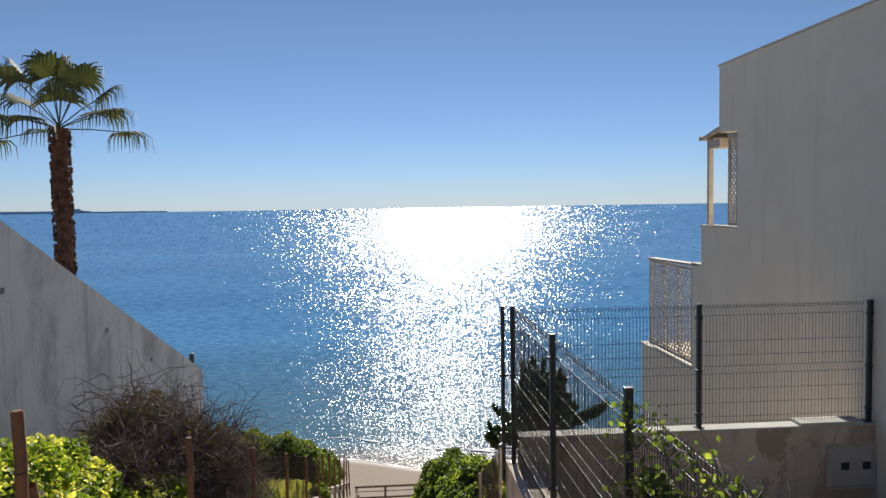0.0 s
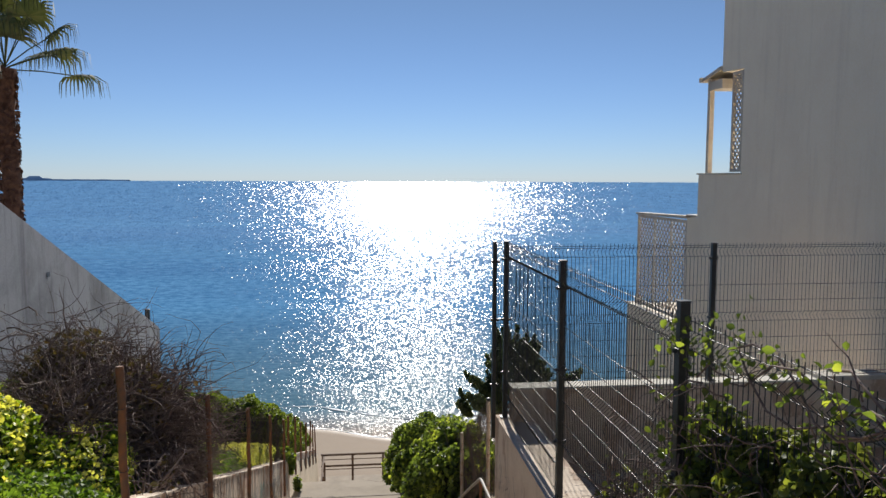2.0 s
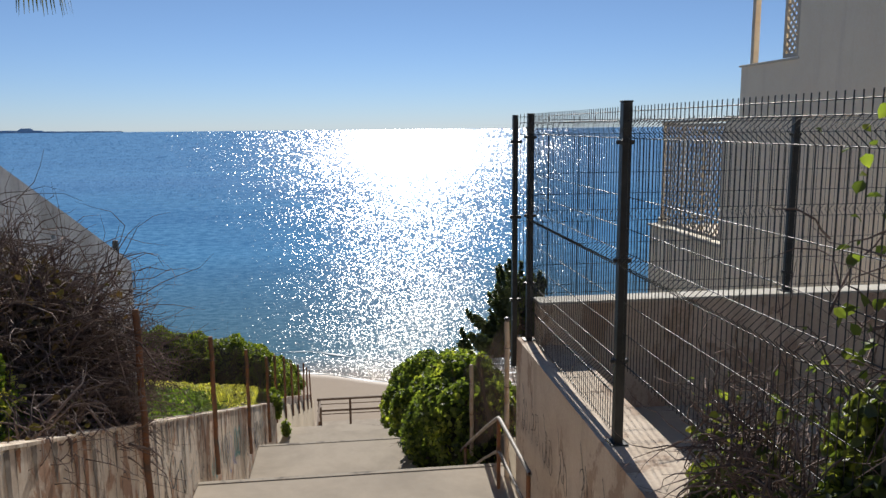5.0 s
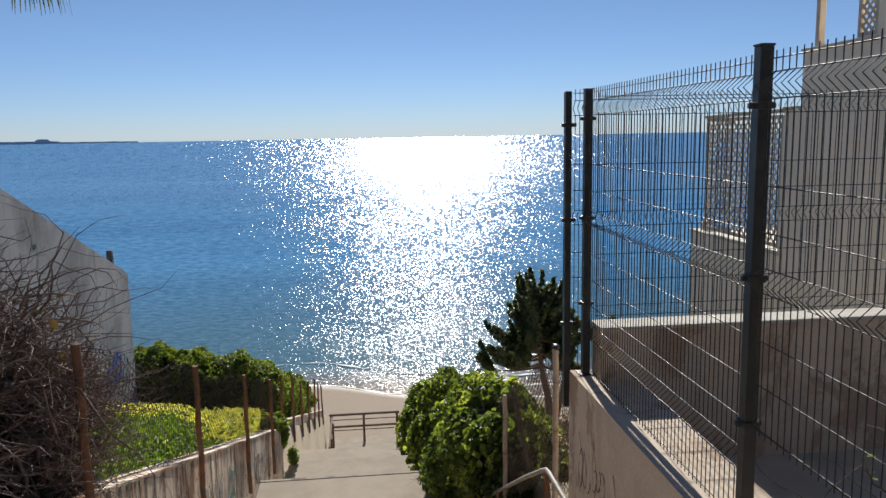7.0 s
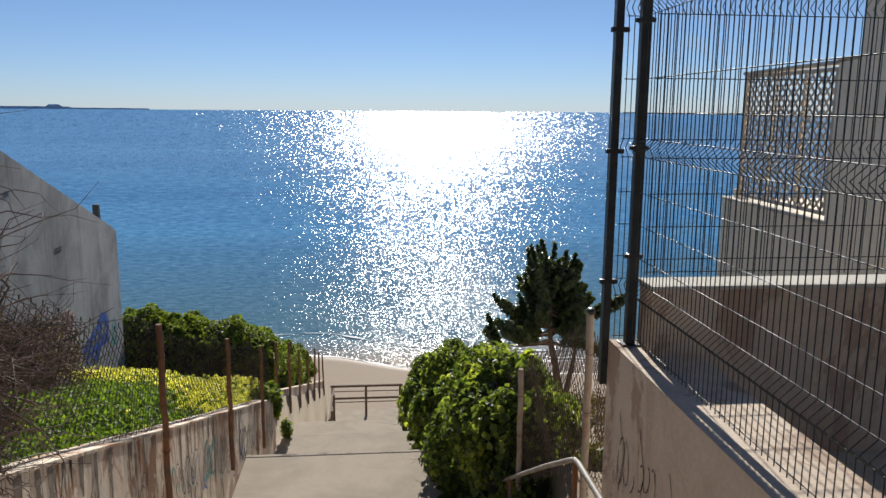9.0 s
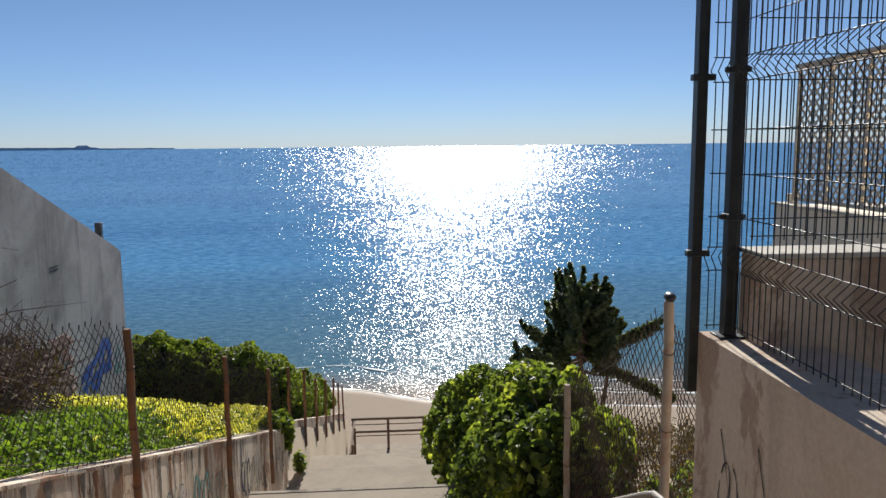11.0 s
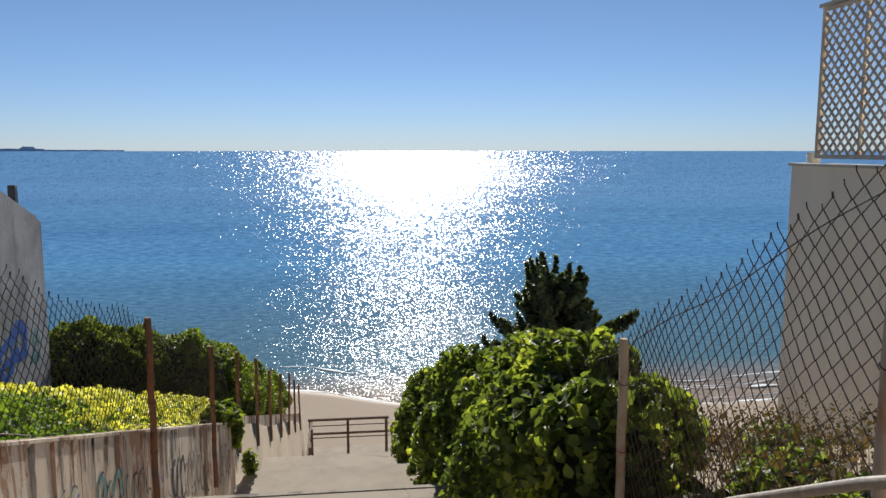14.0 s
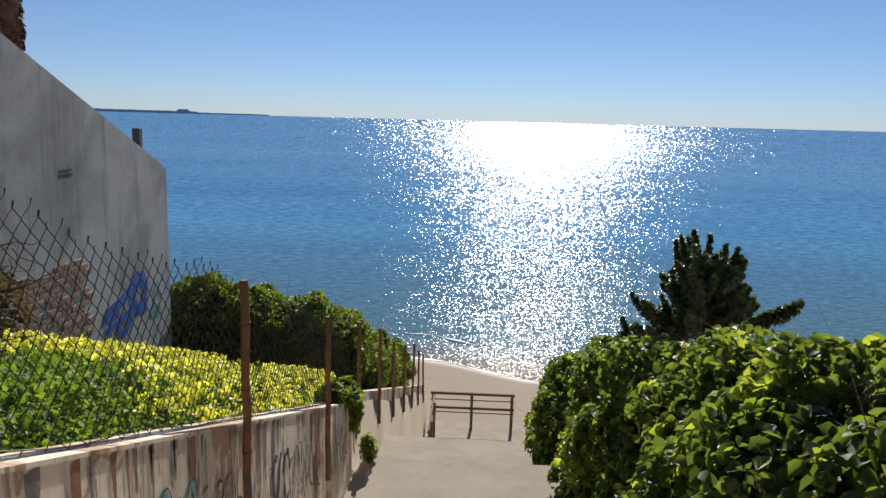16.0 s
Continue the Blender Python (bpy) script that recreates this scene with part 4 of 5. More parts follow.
# timber railing on the lowest platform
rail = tagged(empty("platform_railing", (0.2, 36.7, -13.1)), "dark weathered timber railing with three posts", "railing")
def railed(name, x0, x1, y0, y1, z0, z1):
    part(name, box_bm(x0 - 0.2, x1 - 0.2, y0 - 36.7, y1 - 36.7, z0 + 13.1, z1 + 13.1, 0.012), M_WOODDK, rail)
for x in (-1.21, 0.17, 1.6):
    railed("post", x - 0.05, x + 0.05, 36.63, 36.77, -13.1, -11.86)
railed("top_rail", -1.3, 1.7, 36.66, 36.755, -11.855, -11.765)
railed("thin_rail", -1.3, 1.7, 36.76, 36.785, -12.09, -12.05)
railed("thin_rail", -1.3, 1.7, 36.76, 36.785, -12.56, -12.52)
railed("middle_rail", -1.3, 1.7, 36.752, 36.79, -12.42, -12.33)
side = tagged(empty("platform_railing", (-1.4, 36.7, -13.1)), "dark weathered timber railing beside the stair wall", "railing")
for y in (33.6, 35.2):
    part("post", box_bm(0.28, 0.36, y - 36.75, y - 36.65, 0, 1.5, 0.012), M_WOODDK, side)
for z in (1.2, 0.75):
    part("rail", box_bm(0.2, 0.275, -3.4, -0.08, z, z + 0.08, 0.01), M_WOODDK, side)

# ---- planting ----
def bushy(name, blobs, n, size, leaf, label, category, seed, core=0.84, humps=None, core_mat=None, stems=0, stem_mat=None, shell=0.3, drape=1.0, **kw):
    x, y = blobs[0][0], blobs[0][1]
    base = (x, y, min(b[2] - b[5] for b in blobs))
    thing = tagged(empty(name, base), label, category)
    off = np.array(base)
    rel_b = [(b[0] - off[0], b[1] - off[1], b[2] - off[2], *b[3:6]) for b in blobs]
    cores("filler_core", rel_b, core, core_mat or M_CORE, thing, seed)
    if humps:
        rel_b = rel_b + lumps(rel_b, *humps, seed + 9)
    p, d = blob_points(rel_b, n, seed, shell)
    rng = np.random.default_rng(seed + 3)
    # leaves thin out in gaps and on undersides, baring the core
    thin = np.array([noise.noise(Vector((a[0], a[1], a[2] * drape)) * 3.1) + 0.5 * noise.noise(Vector((a[0], a[1], a[2] * drape)) * 9.0) for a in p]) + 0.35 * d[:, 2] + rng.normal(0, 0.12, len(p)) > -0.2
    p, d = p[thin], d[thin]
    v, q = leaves(p, d + np.array([0, 0, 0.35]), size, seed, **kw)
    quads_ob("leaves", v, q, leaf, thing)["kind"] = "stuff"
    if stems:
        rng = np.random.default_rng(seed + 50)
        p, d = blob_points(rel_b, stems, seed + 5, 0.1)
        paths = []
        for a, b in zip(p, d):
            ln = rng.uniform(0.25, 0.8)
            w = rng.normal(0, 0.35, 3)
            paths.append([a - b * ln * 0.6, a, a + (b + w * 0.5) * ln * 0.3, a + (b + w) * ln * 0.6 + np.array([0, 0, 0.05])])
        v, q = tubes(paths, lambda t: 0.004 * (1.1 - t), 4)
        quads_ob("stalk_tangle", v, q, stem_mat or M_TWIG, thing)["kind"] = "stuff"
    return thing


HEDGE_R = [(2.08, 14.55, -4.3, 0.64, 0.95, 1.0), (2.15, 15.7, -4.8, 0.85, 1.2, 1.15), (2.05, 17.2, -5.25, 0.86, 1.35, 1.15), (2.6, 16.2, -5.1, 0.7, 1.2, 1.0),
           (2.1, 19.3, -6.35, 0.85, 1.45, 1.3), (2.2, 22.2, -7.15, 1.0, 1.55, 1.45), (2.25, 13.8, -4.25, 0.3, 0.4, 0.8), (2.0, 16.0, -5.6, 0.8, 1.6, 1.0), (2.35, 14.1, -4.4, 0.35, 0.5, 0.85)]
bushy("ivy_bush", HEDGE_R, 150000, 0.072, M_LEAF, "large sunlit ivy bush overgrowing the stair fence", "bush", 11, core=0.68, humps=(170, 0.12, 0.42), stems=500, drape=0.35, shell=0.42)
IVY = [(2.26, 4.6, -0.72, 0.2, 0.75, 0.7), (2.25, 5.5, -0.88, 0.18, 0.45, 0.76), (2.25, 5.75, -1.2, 0.2, 0.5, 0.6), (2.26, 6.8, -1.68, 0.13, 0.6, 0.2), (2.26, 3.3, -0.4, 0.2, 0.95, 0.55), (2.26, 1.5, -0.05, 0.2, 1.1, 0.45)]
bushy("ivy", IVY, 52000, 0.043, M_IVY, "dark ivy climbing over the wire mesh fence", "climbing plant", 12, core=0.62, humps=(40, 0.1, 0.22))
rv = np.random.default_rng(31)
pts = []
for i in range(420):
    y = rv.uniform(2.2, 5.9)
    z = FT + rv.normal(-0.08, 0.08) if i % 3 else rv.uniform(-0.7, FT - 0.1)
    pts.append((2.12 + rv.normal(0, 0.05), y if i % 3 else rv.normal(5.6, 0.3), z))
vine = tagged(empty("ivy", (2.12, 5.0, -0.6)), "trailing sunlit ivy along the top of the mesh fence", "climbing plant")
pts = np.array(pts) - np.array([2.12, 5.0, -0.6])
v, q = leaves(pts, np.tile(np.array([[-0.5, -0.5, 0.4]]), (len(pts), 1)), 0.036, 5)
quads_ob("leaves", v, q, M_LEAF, vine)["kind"] = "stuff"
vp = []
for k in range(9):
    y0 = rv.uniform(1, 3.3)
    vp.append([(0.03 * math.sin(i * 1.3 + k), y0 - 5 + i * 0.17, 0.75 + 0.12 * math.sin(i * 0.9 + k * 2) + 0.05 * k * 0.3) for i in range(16)])
v, q = tubes(vp, 0.006, 5)
quads_ob("stalk_tangle", v, q, M_TWIG, vine)["kind"] = "stuff"

HEDGE_L = [(-5.2, 24.8, -6.3, 1.0, 1.2, 1.0), (-4.2, 24.7, -6.38, 1.0, 1.1, 0.97), (-3.3, 24.8, -6.48, 0.9, 1.1, 0.97), (-2.6, 25.1, -6.8, 0.8, 1.1, 0.97), (-2.3, 26.3, -7.45, 0.65, 1.1, 0.9),
           (-2.2, 27.9, -8.1, 0.65, 1.2, 0.9), (-2.25, 29.7, -8.75, 0.7, 1.3, 0.9), (-2.4, 31.7, -9.5, 0.8, 1.4, 0.95), (-4.0, 27.5, -7.7, 1.6, 2.0, 1.2)]
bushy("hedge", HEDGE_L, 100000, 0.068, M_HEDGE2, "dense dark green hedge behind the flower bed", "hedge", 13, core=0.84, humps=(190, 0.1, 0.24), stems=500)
SHRUB = [(-4.4, 13.6, -2.75, 0.75, 1.5, 0.95), (-4.7, 16.0, -3.75, 0.4, 1.2, 0.8), (-4.85, 17.7, -4.35, 0.28, 1.1, 0.7)]
bushy("shrub", SHRUB, 12000, 0.06, M_DRYLEAF, "dark scrubby shrub against the house wall", "shrub", 14, core=0.75, core_mat=M_TWIGCORE, stems=420)
bushy("wall_plant", [(-1.42, 18.95, -5.28, 0.16, 0.3, 0.16), (-1.33, 19.3, -5.4, 0.16, 0.26, 0.2), (-1.27, 19.5, -5.68, 0.09, 0.14, 0.28)], 1500, 0.075, M_HEDGE2, "dark green leafy plant hanging over the wall end", "plant", 15, core=0.25, shell=0.9, long=2.0)
bushy("wall_plant", [(-1.14, 19.82, -6.3, 0.1, 0.14, 0.2), (-1.12, 19.95, -6.4, 0.08, 0.12, 0.1)], 420, 0.06, M_HEDGE2, "small green plant at the foot of the wall", "plant", 16, core=0.25, shell=0.9, long=1.8)

# bramble: arching dry canes
def bramble(name, blobs, canes, seed, label, long=1.0, leaf=None, leafy=0.5, stout=0.011):
    rng = np.random.default_rng(seed)
    base = np.array((blobs[0][0], blobs[0][1], min(b[2] - b[5] for b in blobs)))
    thing = tagged(empty(name, tuple(base)), label, "bramble")
    paths = []
    for i in range(canes):
        b = blobs[rng.integers(len(blobs))]
        p = np.array(b[:3]) + rng.normal(0, 0.42, 3) * np.array(b[3:6])
        d = rng.normal(0, 1, 3) + np.array([0.15, 0, 0.35])
        d /= np.linalg.norm(d)
        ln = rng.uniform(0.5, 1.3) * long
        pts_ = [p]
        for k in range(6):
            d = d + rng.normal(0, 0.4, 3) + np.array([0, 0, -0.05])
            d /= np.linalg.norm(d)
            p = p + d * ln / 6
            pts_.append(p)
        paths.append(np.array(pts_) - base)
    v, q = tubes(paths[::5], lambda t: stout * (1.15 - t), 5)
    quads_ob("thick_cane_tangle", v, q, M_TWIG, thing)["kind"] = "stuff"
    v, q = tubes(paths, lambda t: 0.005 * (1.15 - t), 4)
    quads_ob("tangle", v, q, M_TWIG, thing)["kind"] = "stuff"
    p, d = blob_points([(b[0] - base[0], b[1] - base[1], b[2] - base[2], *b[3:6]) for b in blobs], int(canes * leafy), seed + 1, 0.7)
    v, q = leaves(p, d, 0.045, seed)
    quads_ob("leaves", v, q, leaf or M_DRYLEAF, thing)["kind"] = "stuff"
    return thing


BR = [(-2.02, 9.35, -1.33, 0.45, 0.8, 0.62), (-2.7, 9.9, -1.2, 0.6, 0.8, 0.7), (-1.75, 9.8, -1.75, 0.3, 0.6, 0.55), (-2.4, 8.5, -1.3, 0.5, 0.6, 0.5)]
bramble("bramble", BR, 4800, 21, "tangled leafless bramble spilling over the stair wall", 0.8, None, 1.6, 0.009)
bramble("bramble", [(-1.95, 9.3, -1.0, 0.4, 0.7, 0.3), (-1.6, 9.8, -1.2, 0.3, 0.5, 0.35)], 130, 22, "long bare arching bramble canes", 0.78, None, 0.5, 0.008)
bramble("bramble", [(-1.45, 8.2, -1.6, 0.1, 1.0, 0.2), (-1.45, 9.6, -2.1, 0.1, 0.8, 0.2)], 420, 23, "dry bramble ends hanging over the wall top", 0.45)

bramble("bramble", [(-3.6, 15.3, -3.5, 0.55, 1.0, 0.6), (-3.3, 14.2, -3.2, 0.5, 0.7, 0.5)], 1500, 26, "dry grey-brown scrub between the flowers and the house", 0.6, M_DRYLEAF, 1.2)
bramble("vine_thicket", [(2.45, 7.0, -1.5, 0.2, 0.9, 0.5), (2.45, 6.2, -1.2, 0.2, 0.7, 0.6), (2.65, 7.3, -1.85, 0.3, 0.7, 0.35)], 560, 24, "sparse reddish vine twigs behind the mesh fence", 0.6, M_LEAF, 0.7, 0.0045)
bramble("vine_thicket", [(2.12, 5.2, -0.5, 0.08, 0.9, 0.5), (2.12, 3.6, -0.1, 0.08, 0.9, 0.4), (2.12, 6.6, -1.3, 0.08, 0.7, 0.35)], 420, 25, "wiry brown vine stems woven into the mesh fence", 0.5, M_IVY, 0.8, 0.006)

# clover and flowers over the garden slope
rc = np.random.default_rng(41)
def garden(n, x0, x1, y0, y1):
    return rc.uniform(x0, x1, n), rc.uniform(y0, y1, n)
gx, gy = garden(240000, -5.0, -1.5, 3.0, 22.5)
dens = np.array([noise.noise(Vector((a * 0.8, b * 0.8, 5))) for a, b in zip(gx[::10], gy[::10])]).repeat(10)
gh = 0.30 + 0.18 * dens
gz = np.array([wall_z(b) - 0.12 + min(0.5, 0.11 * (-1.45 - a)) for a, b in zip(gx, gy)])
edge = np.clip((-1.42 - gx) / 0.5, 0.15, 1)
pts = np.stack([gx, gy, gz + np.clip(rc.random(len(gx)) ** 0.6 * gh * edge, 0.01, 1)], 1)
meadow = tagged(empty("ground_cover", (-3, 12, -3)), "lush green clover covering the garden slope", "ground cover", kind="stuff")
org = np.array([-3, 12, -3])
v, q = leaves(pts - org, np.tile(np.array([[0, 0, 1.0]]), (len(pts), 1)), 0.038, 42, 0.8)
quads_ob("leaves", v, q, M_GRASS, meadow)["kind"] = "stuff"
bx, by = garden(15000, -5.0, -1.55, 3.0, 21.5)
keep = np.array([noise.noise(Vector((a * 0.9, b * 0.6, 9))) + 0.55 * noise.noise(Vector((a * 4, b * 4, 2))) for a, b in zip(bx, by)]) + rc.normal(0, 0.12, len(bx)) + np.clip((by - 16.4) * 0.2, -0.45, 0.14) + 0.34 * np.exp(-(bx + 1.75) ** 2 / 0.07) > 0.3
bx, by = bx[keep], by[keep]
bz = np.array([wall_z(b) - 0.12 + min(0.5, 0.11 * (-1.45 - a)) for a, b in zip(bx, by)]) + rc.uniform(0.26, 0.48, len(bx)) * np.clip((-1.42 - bx) / 0.5, 0.3, 1)
blooms = np.stack([bx, by, bz], 1) - org
bloom = tagged(empty("flowers", (-3, 12, -3)), "bright yellow sorrel flowers among the clover", "flowers", kind="stuff")
V, Q = [], []
for k in range(3):
    v, q = leaves(blooms + rc.normal(0, 0.012, blooms.shape), np.tile(np.array([[0, -0.3, 0.9]]), (len(blooms), 1)), 0.048, 60 + k, 0.5, 1.1, 0.3)
    Q.append(q + k * len(v))
    V.append(v)
quads_ob("petals", np.concatenate(V), np.concatenate(Q), M_BLOOM, bloom)["kind"] = "stuff"
stalks = [[tuple(b - np.array([0.02, 0.01, 0.25])), tuple(b)] for b in blooms[::2]]
v, q = tubes(stalks, 0.003, 3)
quads_ob("stalks", v, q, M_GRASS, bloom)["kind"] = "stuff"

MOUND = [(-3.0, 7.2, -1.05, 0.85, 1.3, 0.72), (-2.15, 8.0, -1.5, 0.5, 0.9, 0.5), (-2.6, 5.6, -0.55, 0.8, 1.1, 0.6), (-3.6, 8.8, -1.5, 0.8, 1.2, 0.6)]
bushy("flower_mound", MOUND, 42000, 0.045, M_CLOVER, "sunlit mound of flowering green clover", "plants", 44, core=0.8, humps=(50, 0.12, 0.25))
p, d = blob_points(MOUND, 7000, 46, 0.02)
p = p[d[:, 2] > 0.05] - org
V, Q = [], []
for k in range(2):
    v, q = leaves(p + rc.normal(0, 0.012, p.shape), np.tile(np.array([[0, -0.3, 0.9]]), (len(p), 1)), 0.04, 66 + k, 0.5, 1.1, 0.3)
    Q.append(q + k * len(v))
    V.append(v)
quads_ob("petals", np.concatenate(V), np.concatenate(Q), M_BLOOM, bloom)["kind"] = "stuff"

# dry weeds beside the right fence and beyond
def weeds(name, x0, x1, y0, y1, n, high, seed, label):
    rng = np.random.default_rng(seed)
    px, py = rng.uniform(x0, x1, n), rng.uniform(y0, y1, n)
    base = np.array([(x0 + x1) / 2, (y0 + y1) / 2, ground_z((x0 + x1) / 2, (y0 + y1) / 2)])
    thing = tagged(empty(name, tuple(base)), label, "weeds", kind="stuff")
    paths, tips = [], []
    for a, b in zip(px, py):
        g = ground_z(a, b)
        h = high * rng.uniform(0.4, 1.1)
        lean = rng.normal(0, 0.25, 2)
        p = [np.array([a + lean[0] * t * t * h, b + lean[1] * t * t * h, g - 0.05 + h * t]) - base for t in (0, 0.33, 0.66, 1)]
        paths.append(p)
        for t in (0.5, 0.65, 0.8, 0.9, 1.0, 0.95):
            tips.append(p[0] * (1 - t) + p[3] * t + rng.normal(0, 0.05, 3))
    v, q = tubes(paths, lambda t: 0.005 * (1.2 - t), 4)
    quads_ob("stalk_tangle", v, q, M_TWIG, thing)["kind"] = "stuff"
    v, q = leaves(np.array(tips), np.tile(np.array([[0, 0, 0.5]]), (len(tips), 1)), 0.035, seed, 1.0)
    quads_ob("leaves", v, q, M_DRYLEAF, thing)["kind"] = "stuff"
    return thing


weeds("dry_weeds", 2.4, 5.5, 11.2, 17.5, 620, 0.5, 71, "dry brown weeds on the slope behind the fence")
weeds("dry_weeds", 2.6, 7.0, 17.5, 26, 900, 0.6, 72, "dry brown weeds lower down the slope")
for k, spot in enumerate(((3.5, 14.2, -4.35, 0.3, 0.4, 0.3), (4.3, 15.5, -4.7, 0.35, 0.4, 0.35), (2.75, 12.3, -3.65, 0.2, 0.26, 0.28), (3.1, 13.3, -3.95, 0.24, 0.3, 0.34), (2.6, 13.0, -3.9, 0.18, 0.24, 0.3))):
    bushy("shrub", [spot], 900, 0.05, M_LEAF, "low green shrub among dry weeds", "shrub", 73 + k, core=0.55, stems=30, shell=0.6)

# ---- conifer ----
def conifer(x, y, z0):
    """Trunks, limbs and finger-like upswept shoots."""
    rng = np.random.default_rng(81)
    tree = tagged(empty("conifer", (x, y, z0)), "dark wind-bent conifer with upswept shoots by the beach", "tree")
    trunk = [(0.5, 0, 0), (0.3, 0, 1.4), (0.05, 0, 2.6), (-0.1, 0, 4.0), (0.0, 0, 5.2)]
    v, q = tubes([trunk], lambda t: 0.17 * (1.1 - t), 10)
    quads_ob("trunk", v, q, M_BARK, tree, smooth=True)
    v, q = tubes([[(0.7, 0.2, 0), (1.0, 0.2, 1.5), (1.1, 0.1, 2.6), (0.8, 0, 3.4)]], lambda t: 0.12 * (1.1 - t), 8)
    quads_ob("trunk", v, q, M_BARK, tree, smooth=True)
    limbs, P, D = [], [], []
    def shoot(a, d, ln, r):
        n = int(230 * ln)
        t = rng.random(n)
        c = a[None] + d[None] * (t * ln)[:, None] + np.array([0, 0, 1.0]) * (0.25 * ln * t * t)[:, None]
        rad = r * (0.35 + 1.0 * np.sin(np.clip(t, 0.03, 1) ** 0.7 * math.pi) ** 0.7)
        o = rng.normal(0, 1, (n, 3))
        o /= np.linalg.norm(o, axis=1, keepdims=True)
        P.append(c + o * rad[:, None] * rng.random(n)[:, None] ** 0.4)
        D.append(o * 0.6 + d[None])
    for i in range(40):
        h = rng.uniform(2.5, 5.0)
        a = rng.uniform(0, 2 * math.pi)
        reach = (5.7 - h) * rng.uniform(0.25, 0.66) + 0.12
        s = np.array([0.0, 0, h])
        e = np.array([math.cos(a) * reach, math.sin(a) * reach * 0.8, h + rng.uniform(-0.2, 0.35)])
        limbs.append([s, s * 0.5 + e * 0.5 - np.array([0, 0, 0.1]), e])
        for k in range(4):
            f = rng.uniform(0.4, 1.0)
            d = np.array([math.cos(a) * 0.75, math.sin(a) * 0.75, rng.uniform(0.35, 0.95)]) + rng.normal(0, 0.22, 3)
            shoot(s * (1 - f) + e * f, d / np.linalg.norm(d), rng.uniform(0.7, 1.15), 0.125)
    for i in range(24):
        a = rng.uniform(0, 2 * math.pi)
        o = rng.uniform(0.1, 0.75)
        shoot(np.array([o * math.cos(a), o * math.sin(a), 5.0 - 0.6 * o]), np.array([0.35 * math.cos(a), 0.35 * math.sin(a), 0.9]), rng.uniform(0.8, 1.6), 0.11)
    s, e = np.array([0.6, 0, 2.9]), np.array([3.0, -0.3, 1.6])
    limbs.append([s, s * 0.5 + e * 0.5 + np.array([0, 0, 0.2]), e])
    for k in range(10):
        f = k / 9
        shoot(s * (1 - f) + e * f, np.array([0.75, 0, -0.5]), 0.6, 0.2)
    s, e = np.array([0.2, 0, 3.0]), np.array([2.6, 0.2, 4.0])
    limbs.append([s, s * 0.5 + e * 0.5 - np.array([0, 0, 0.1]), e])
    for k in range(6):
        f = 0.4 + 0.12 * k
        shoot(s * (1 - f) + e * f, np.array([0.7, 0, 0.45]), 0.7, 0.19)
    for limb in limbs:
        v, q = tubes([limb], lambda t: 0.06 * (1.15 - t), 6)
        quads_ob("limb", v, q, M_BARK, tree, smooth=True)
    tree.scale = (1.05, 1.05, 1.0)
    v, q = leaves(np.concatenate(P), np.concatenate(D), 0.12, 82, 0.5, 1.9, 0.1)
    quads_ob("crown", v, q, M_PINE, tree)["kind"] = "stuff"
    return tree


conifer(7.6, 35.4, ground_z(7.6, 35.4) - 0.05)

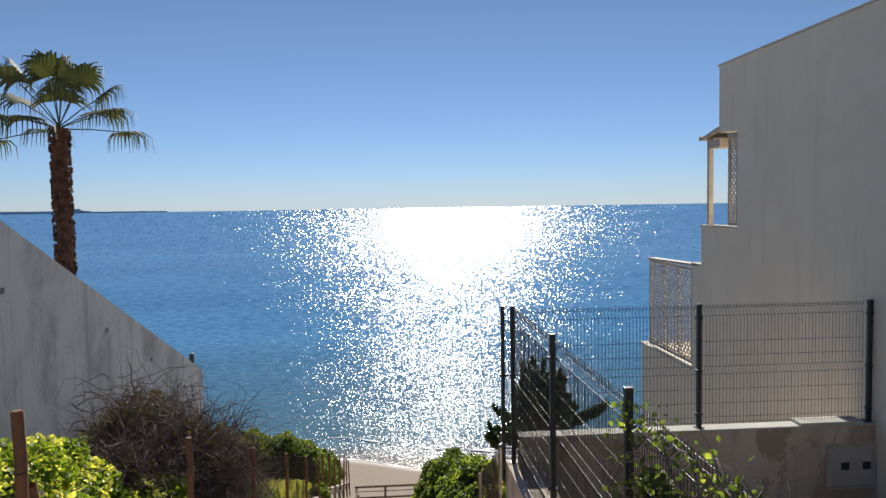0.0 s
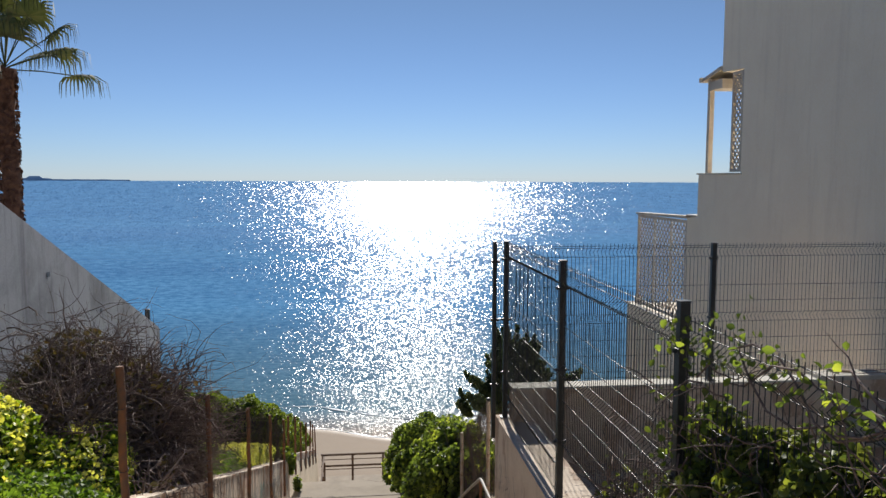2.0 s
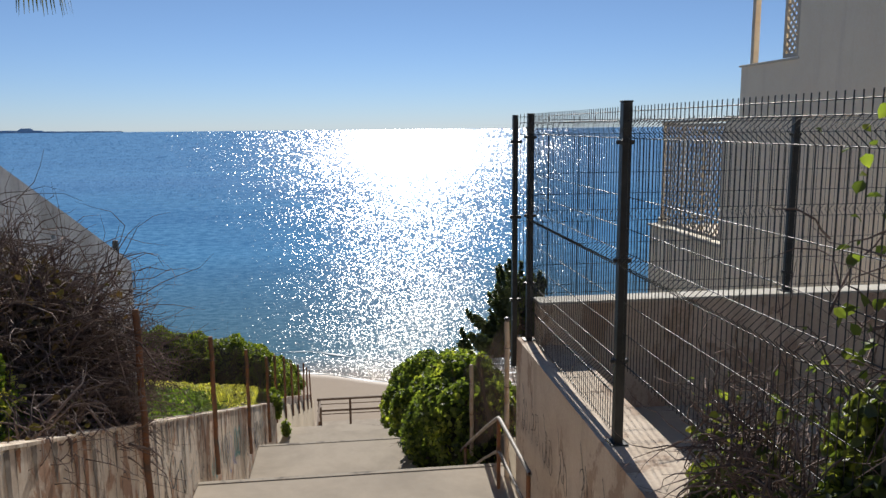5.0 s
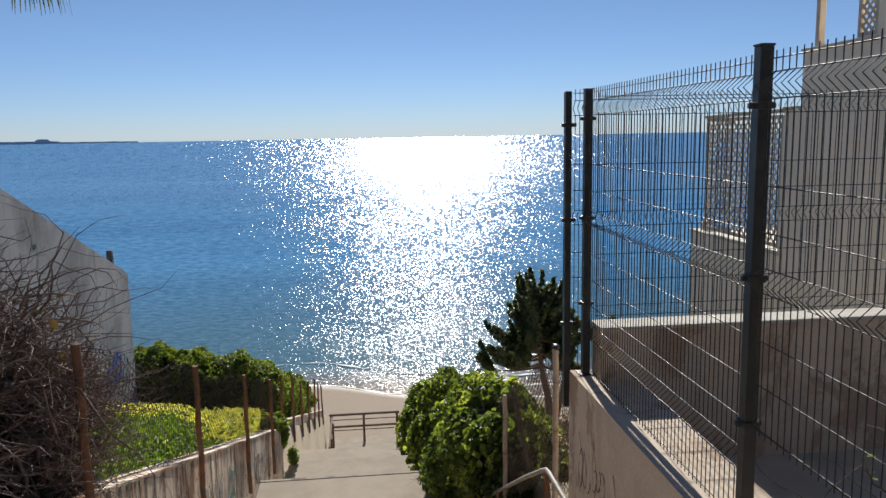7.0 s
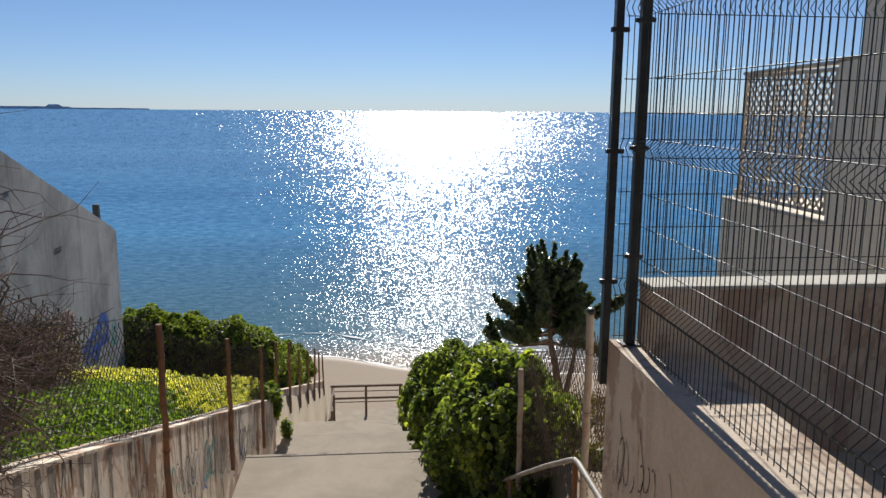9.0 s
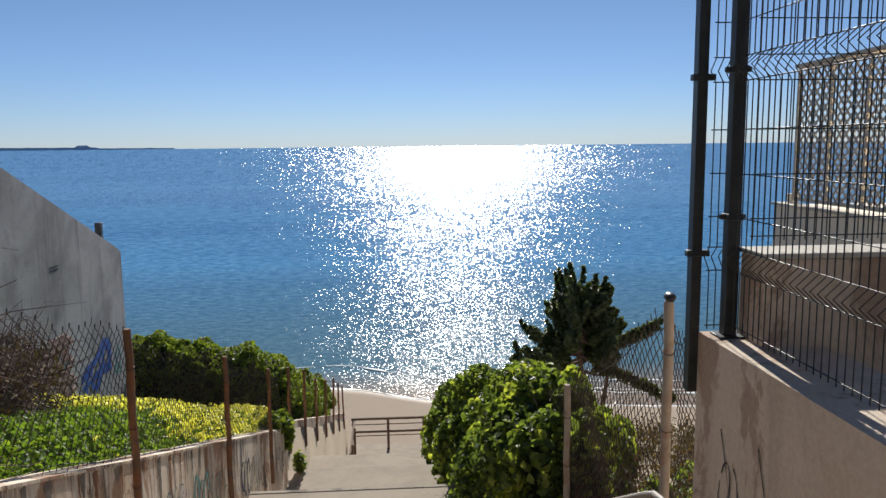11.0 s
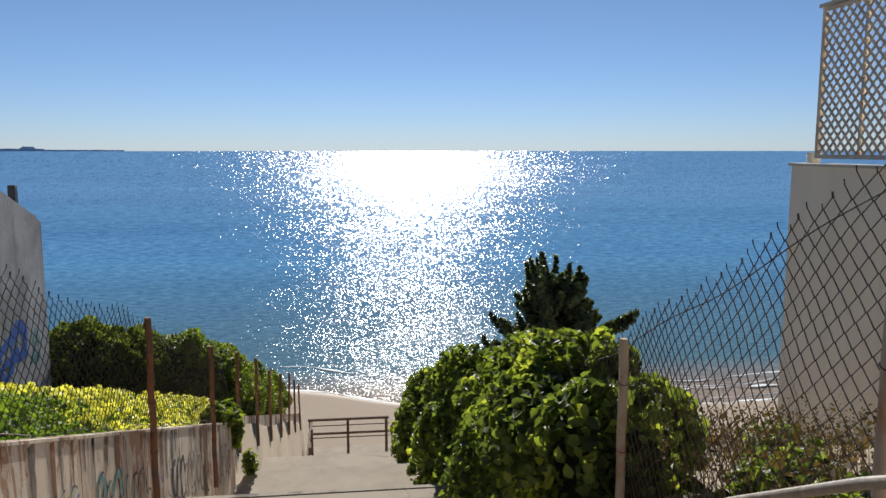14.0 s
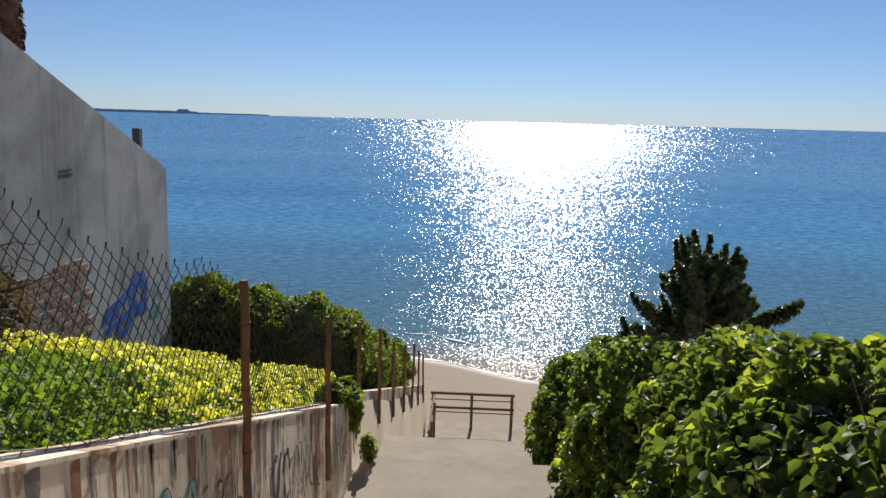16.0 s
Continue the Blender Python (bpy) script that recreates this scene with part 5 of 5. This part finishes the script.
# ---- palm ----
def palm(x, y, z0, zc):
    rng = np.random.default_rng(91)
    tree = tagged(empty("fan_palm", (x, y, z0)), "tall fan palm with a shaggy brown trunk", "palm tree")
    h = zc - z0
    v, q = tubes([[(0.05 * math.sin(k * 0.5), 0, h * k / 40) for k in range(41)]], lambda t: 0.31 - 0.03 * t + 0.02 * np.sin(t * 90), 16)
    quads_ob("trunk", v, q, M_PALMTRUNK, tree)
    P, D = [], []
    for k in range(1500):
        a, zz = rng.uniform(0, 2 * math.pi), rng.uniform(h - 9, h)
        P.append((0.315 * math.cos(a), 0.315 * math.sin(a), zz))
        D.append((math.cos(a), math.sin(a), 0.4))
    v, q = leaves(np.array(P), np.array(D), 0.15, 92, 0.5, 1.5, 0.2)
    quads_ob("shag", v, q, M_PALMTRUNK, tree)["kind"] = "stuff"
    for k in range(18):
        a = k * 2.4
        el = radians(82 - 5.2 * k + rng.uniform(-6, 6))
        out = np.array([math.cos(a) * math.cos(el), math.sin(a) * math.cos(el), math.sin(el)])
        ln = rng.uniform(1.7, 2.3)
        root = np.array([0, 0, h - 0.05 + 0.15 * math.sin(el)])
        hub = root + out * ln + np.array([0, 0, -0.12 * math.cos(el)])
        v, q = tubes([[root, root * 0.5 + hub * 0.5 + np.array([0, 0, 0.05]), hub]], 0.022, 5)
        leaf = empty("fan_leaf", (0, 0, 0))
        leaf.parent = tree
        quads_ob("stalk", v, q, M_PALM, leaf)
        side = np.cross(out, [0, 0, 1.0])
        side /= np.linalg.norm(side) + 1e-6
        V, Q = [], []
        nb = 26
        for i in range(nb):
            th = radians(-105 + 210 * i / (nb - 1))
            d = out * math.cos(th) + side * math.sin(th)
            bl = rng.uniform(1.0, 1.3) * (1 - 0.15 * abs(math.sin(th)))
            nrm = np.cross(d, np.cross(out, side))
            nrm /= np.linalg.norm(nrm) + 1e-6
            p1, p2 = hub + d * bl * 0.6, hub + d * bl * 0.9 + np.array([0, 0, -0.2 * bl])
            p3 = hub + d * bl * 0.97 + np.array([0, 0, -0.68 * bl])
            w = 0.055
            b0 = len(V) 
            V += [hub - nrm * 0.004, hub + nrm * 0.004, p1 + nrm * w, p1 - nrm * w, p2 + nrm * w * 0.45, p2 - nrm * w * 0.45, p3 + nrm * 0.006, p3 - nrm * 0.006]
            Q += [(b0, b0 + 1, b0 + 2, b0 + 3), (b0 + 3, b0 + 2, b0 + 4, b0 + 5), (b0 + 5, b0 + 4, b0 + 6, b0 + 7)]
        quads_ob("fan", np.array(V), np.array(Q), M_PALM, leaf)
    return tree


palm(-11.3, 29.2, ground_z(-11.3, 29.2) - 0.1, 4.75)
# small flattened dark ball on top of the concrete post
coil = bmesh.new()
bmesh.ops.create_uvsphere(coil, u_segments=12, v_segments=8, radius=0.05, matrix=Matrix.Translation((1.985, 11.2, -1.758)) @ Matrix.Diagonal((0.6, 1.0, 0.5, 1)))
tagged(part("post_top_lump", coil, M_STEEL, None, smooth=True), "small dark rounded lump on the post top", "wire coil")
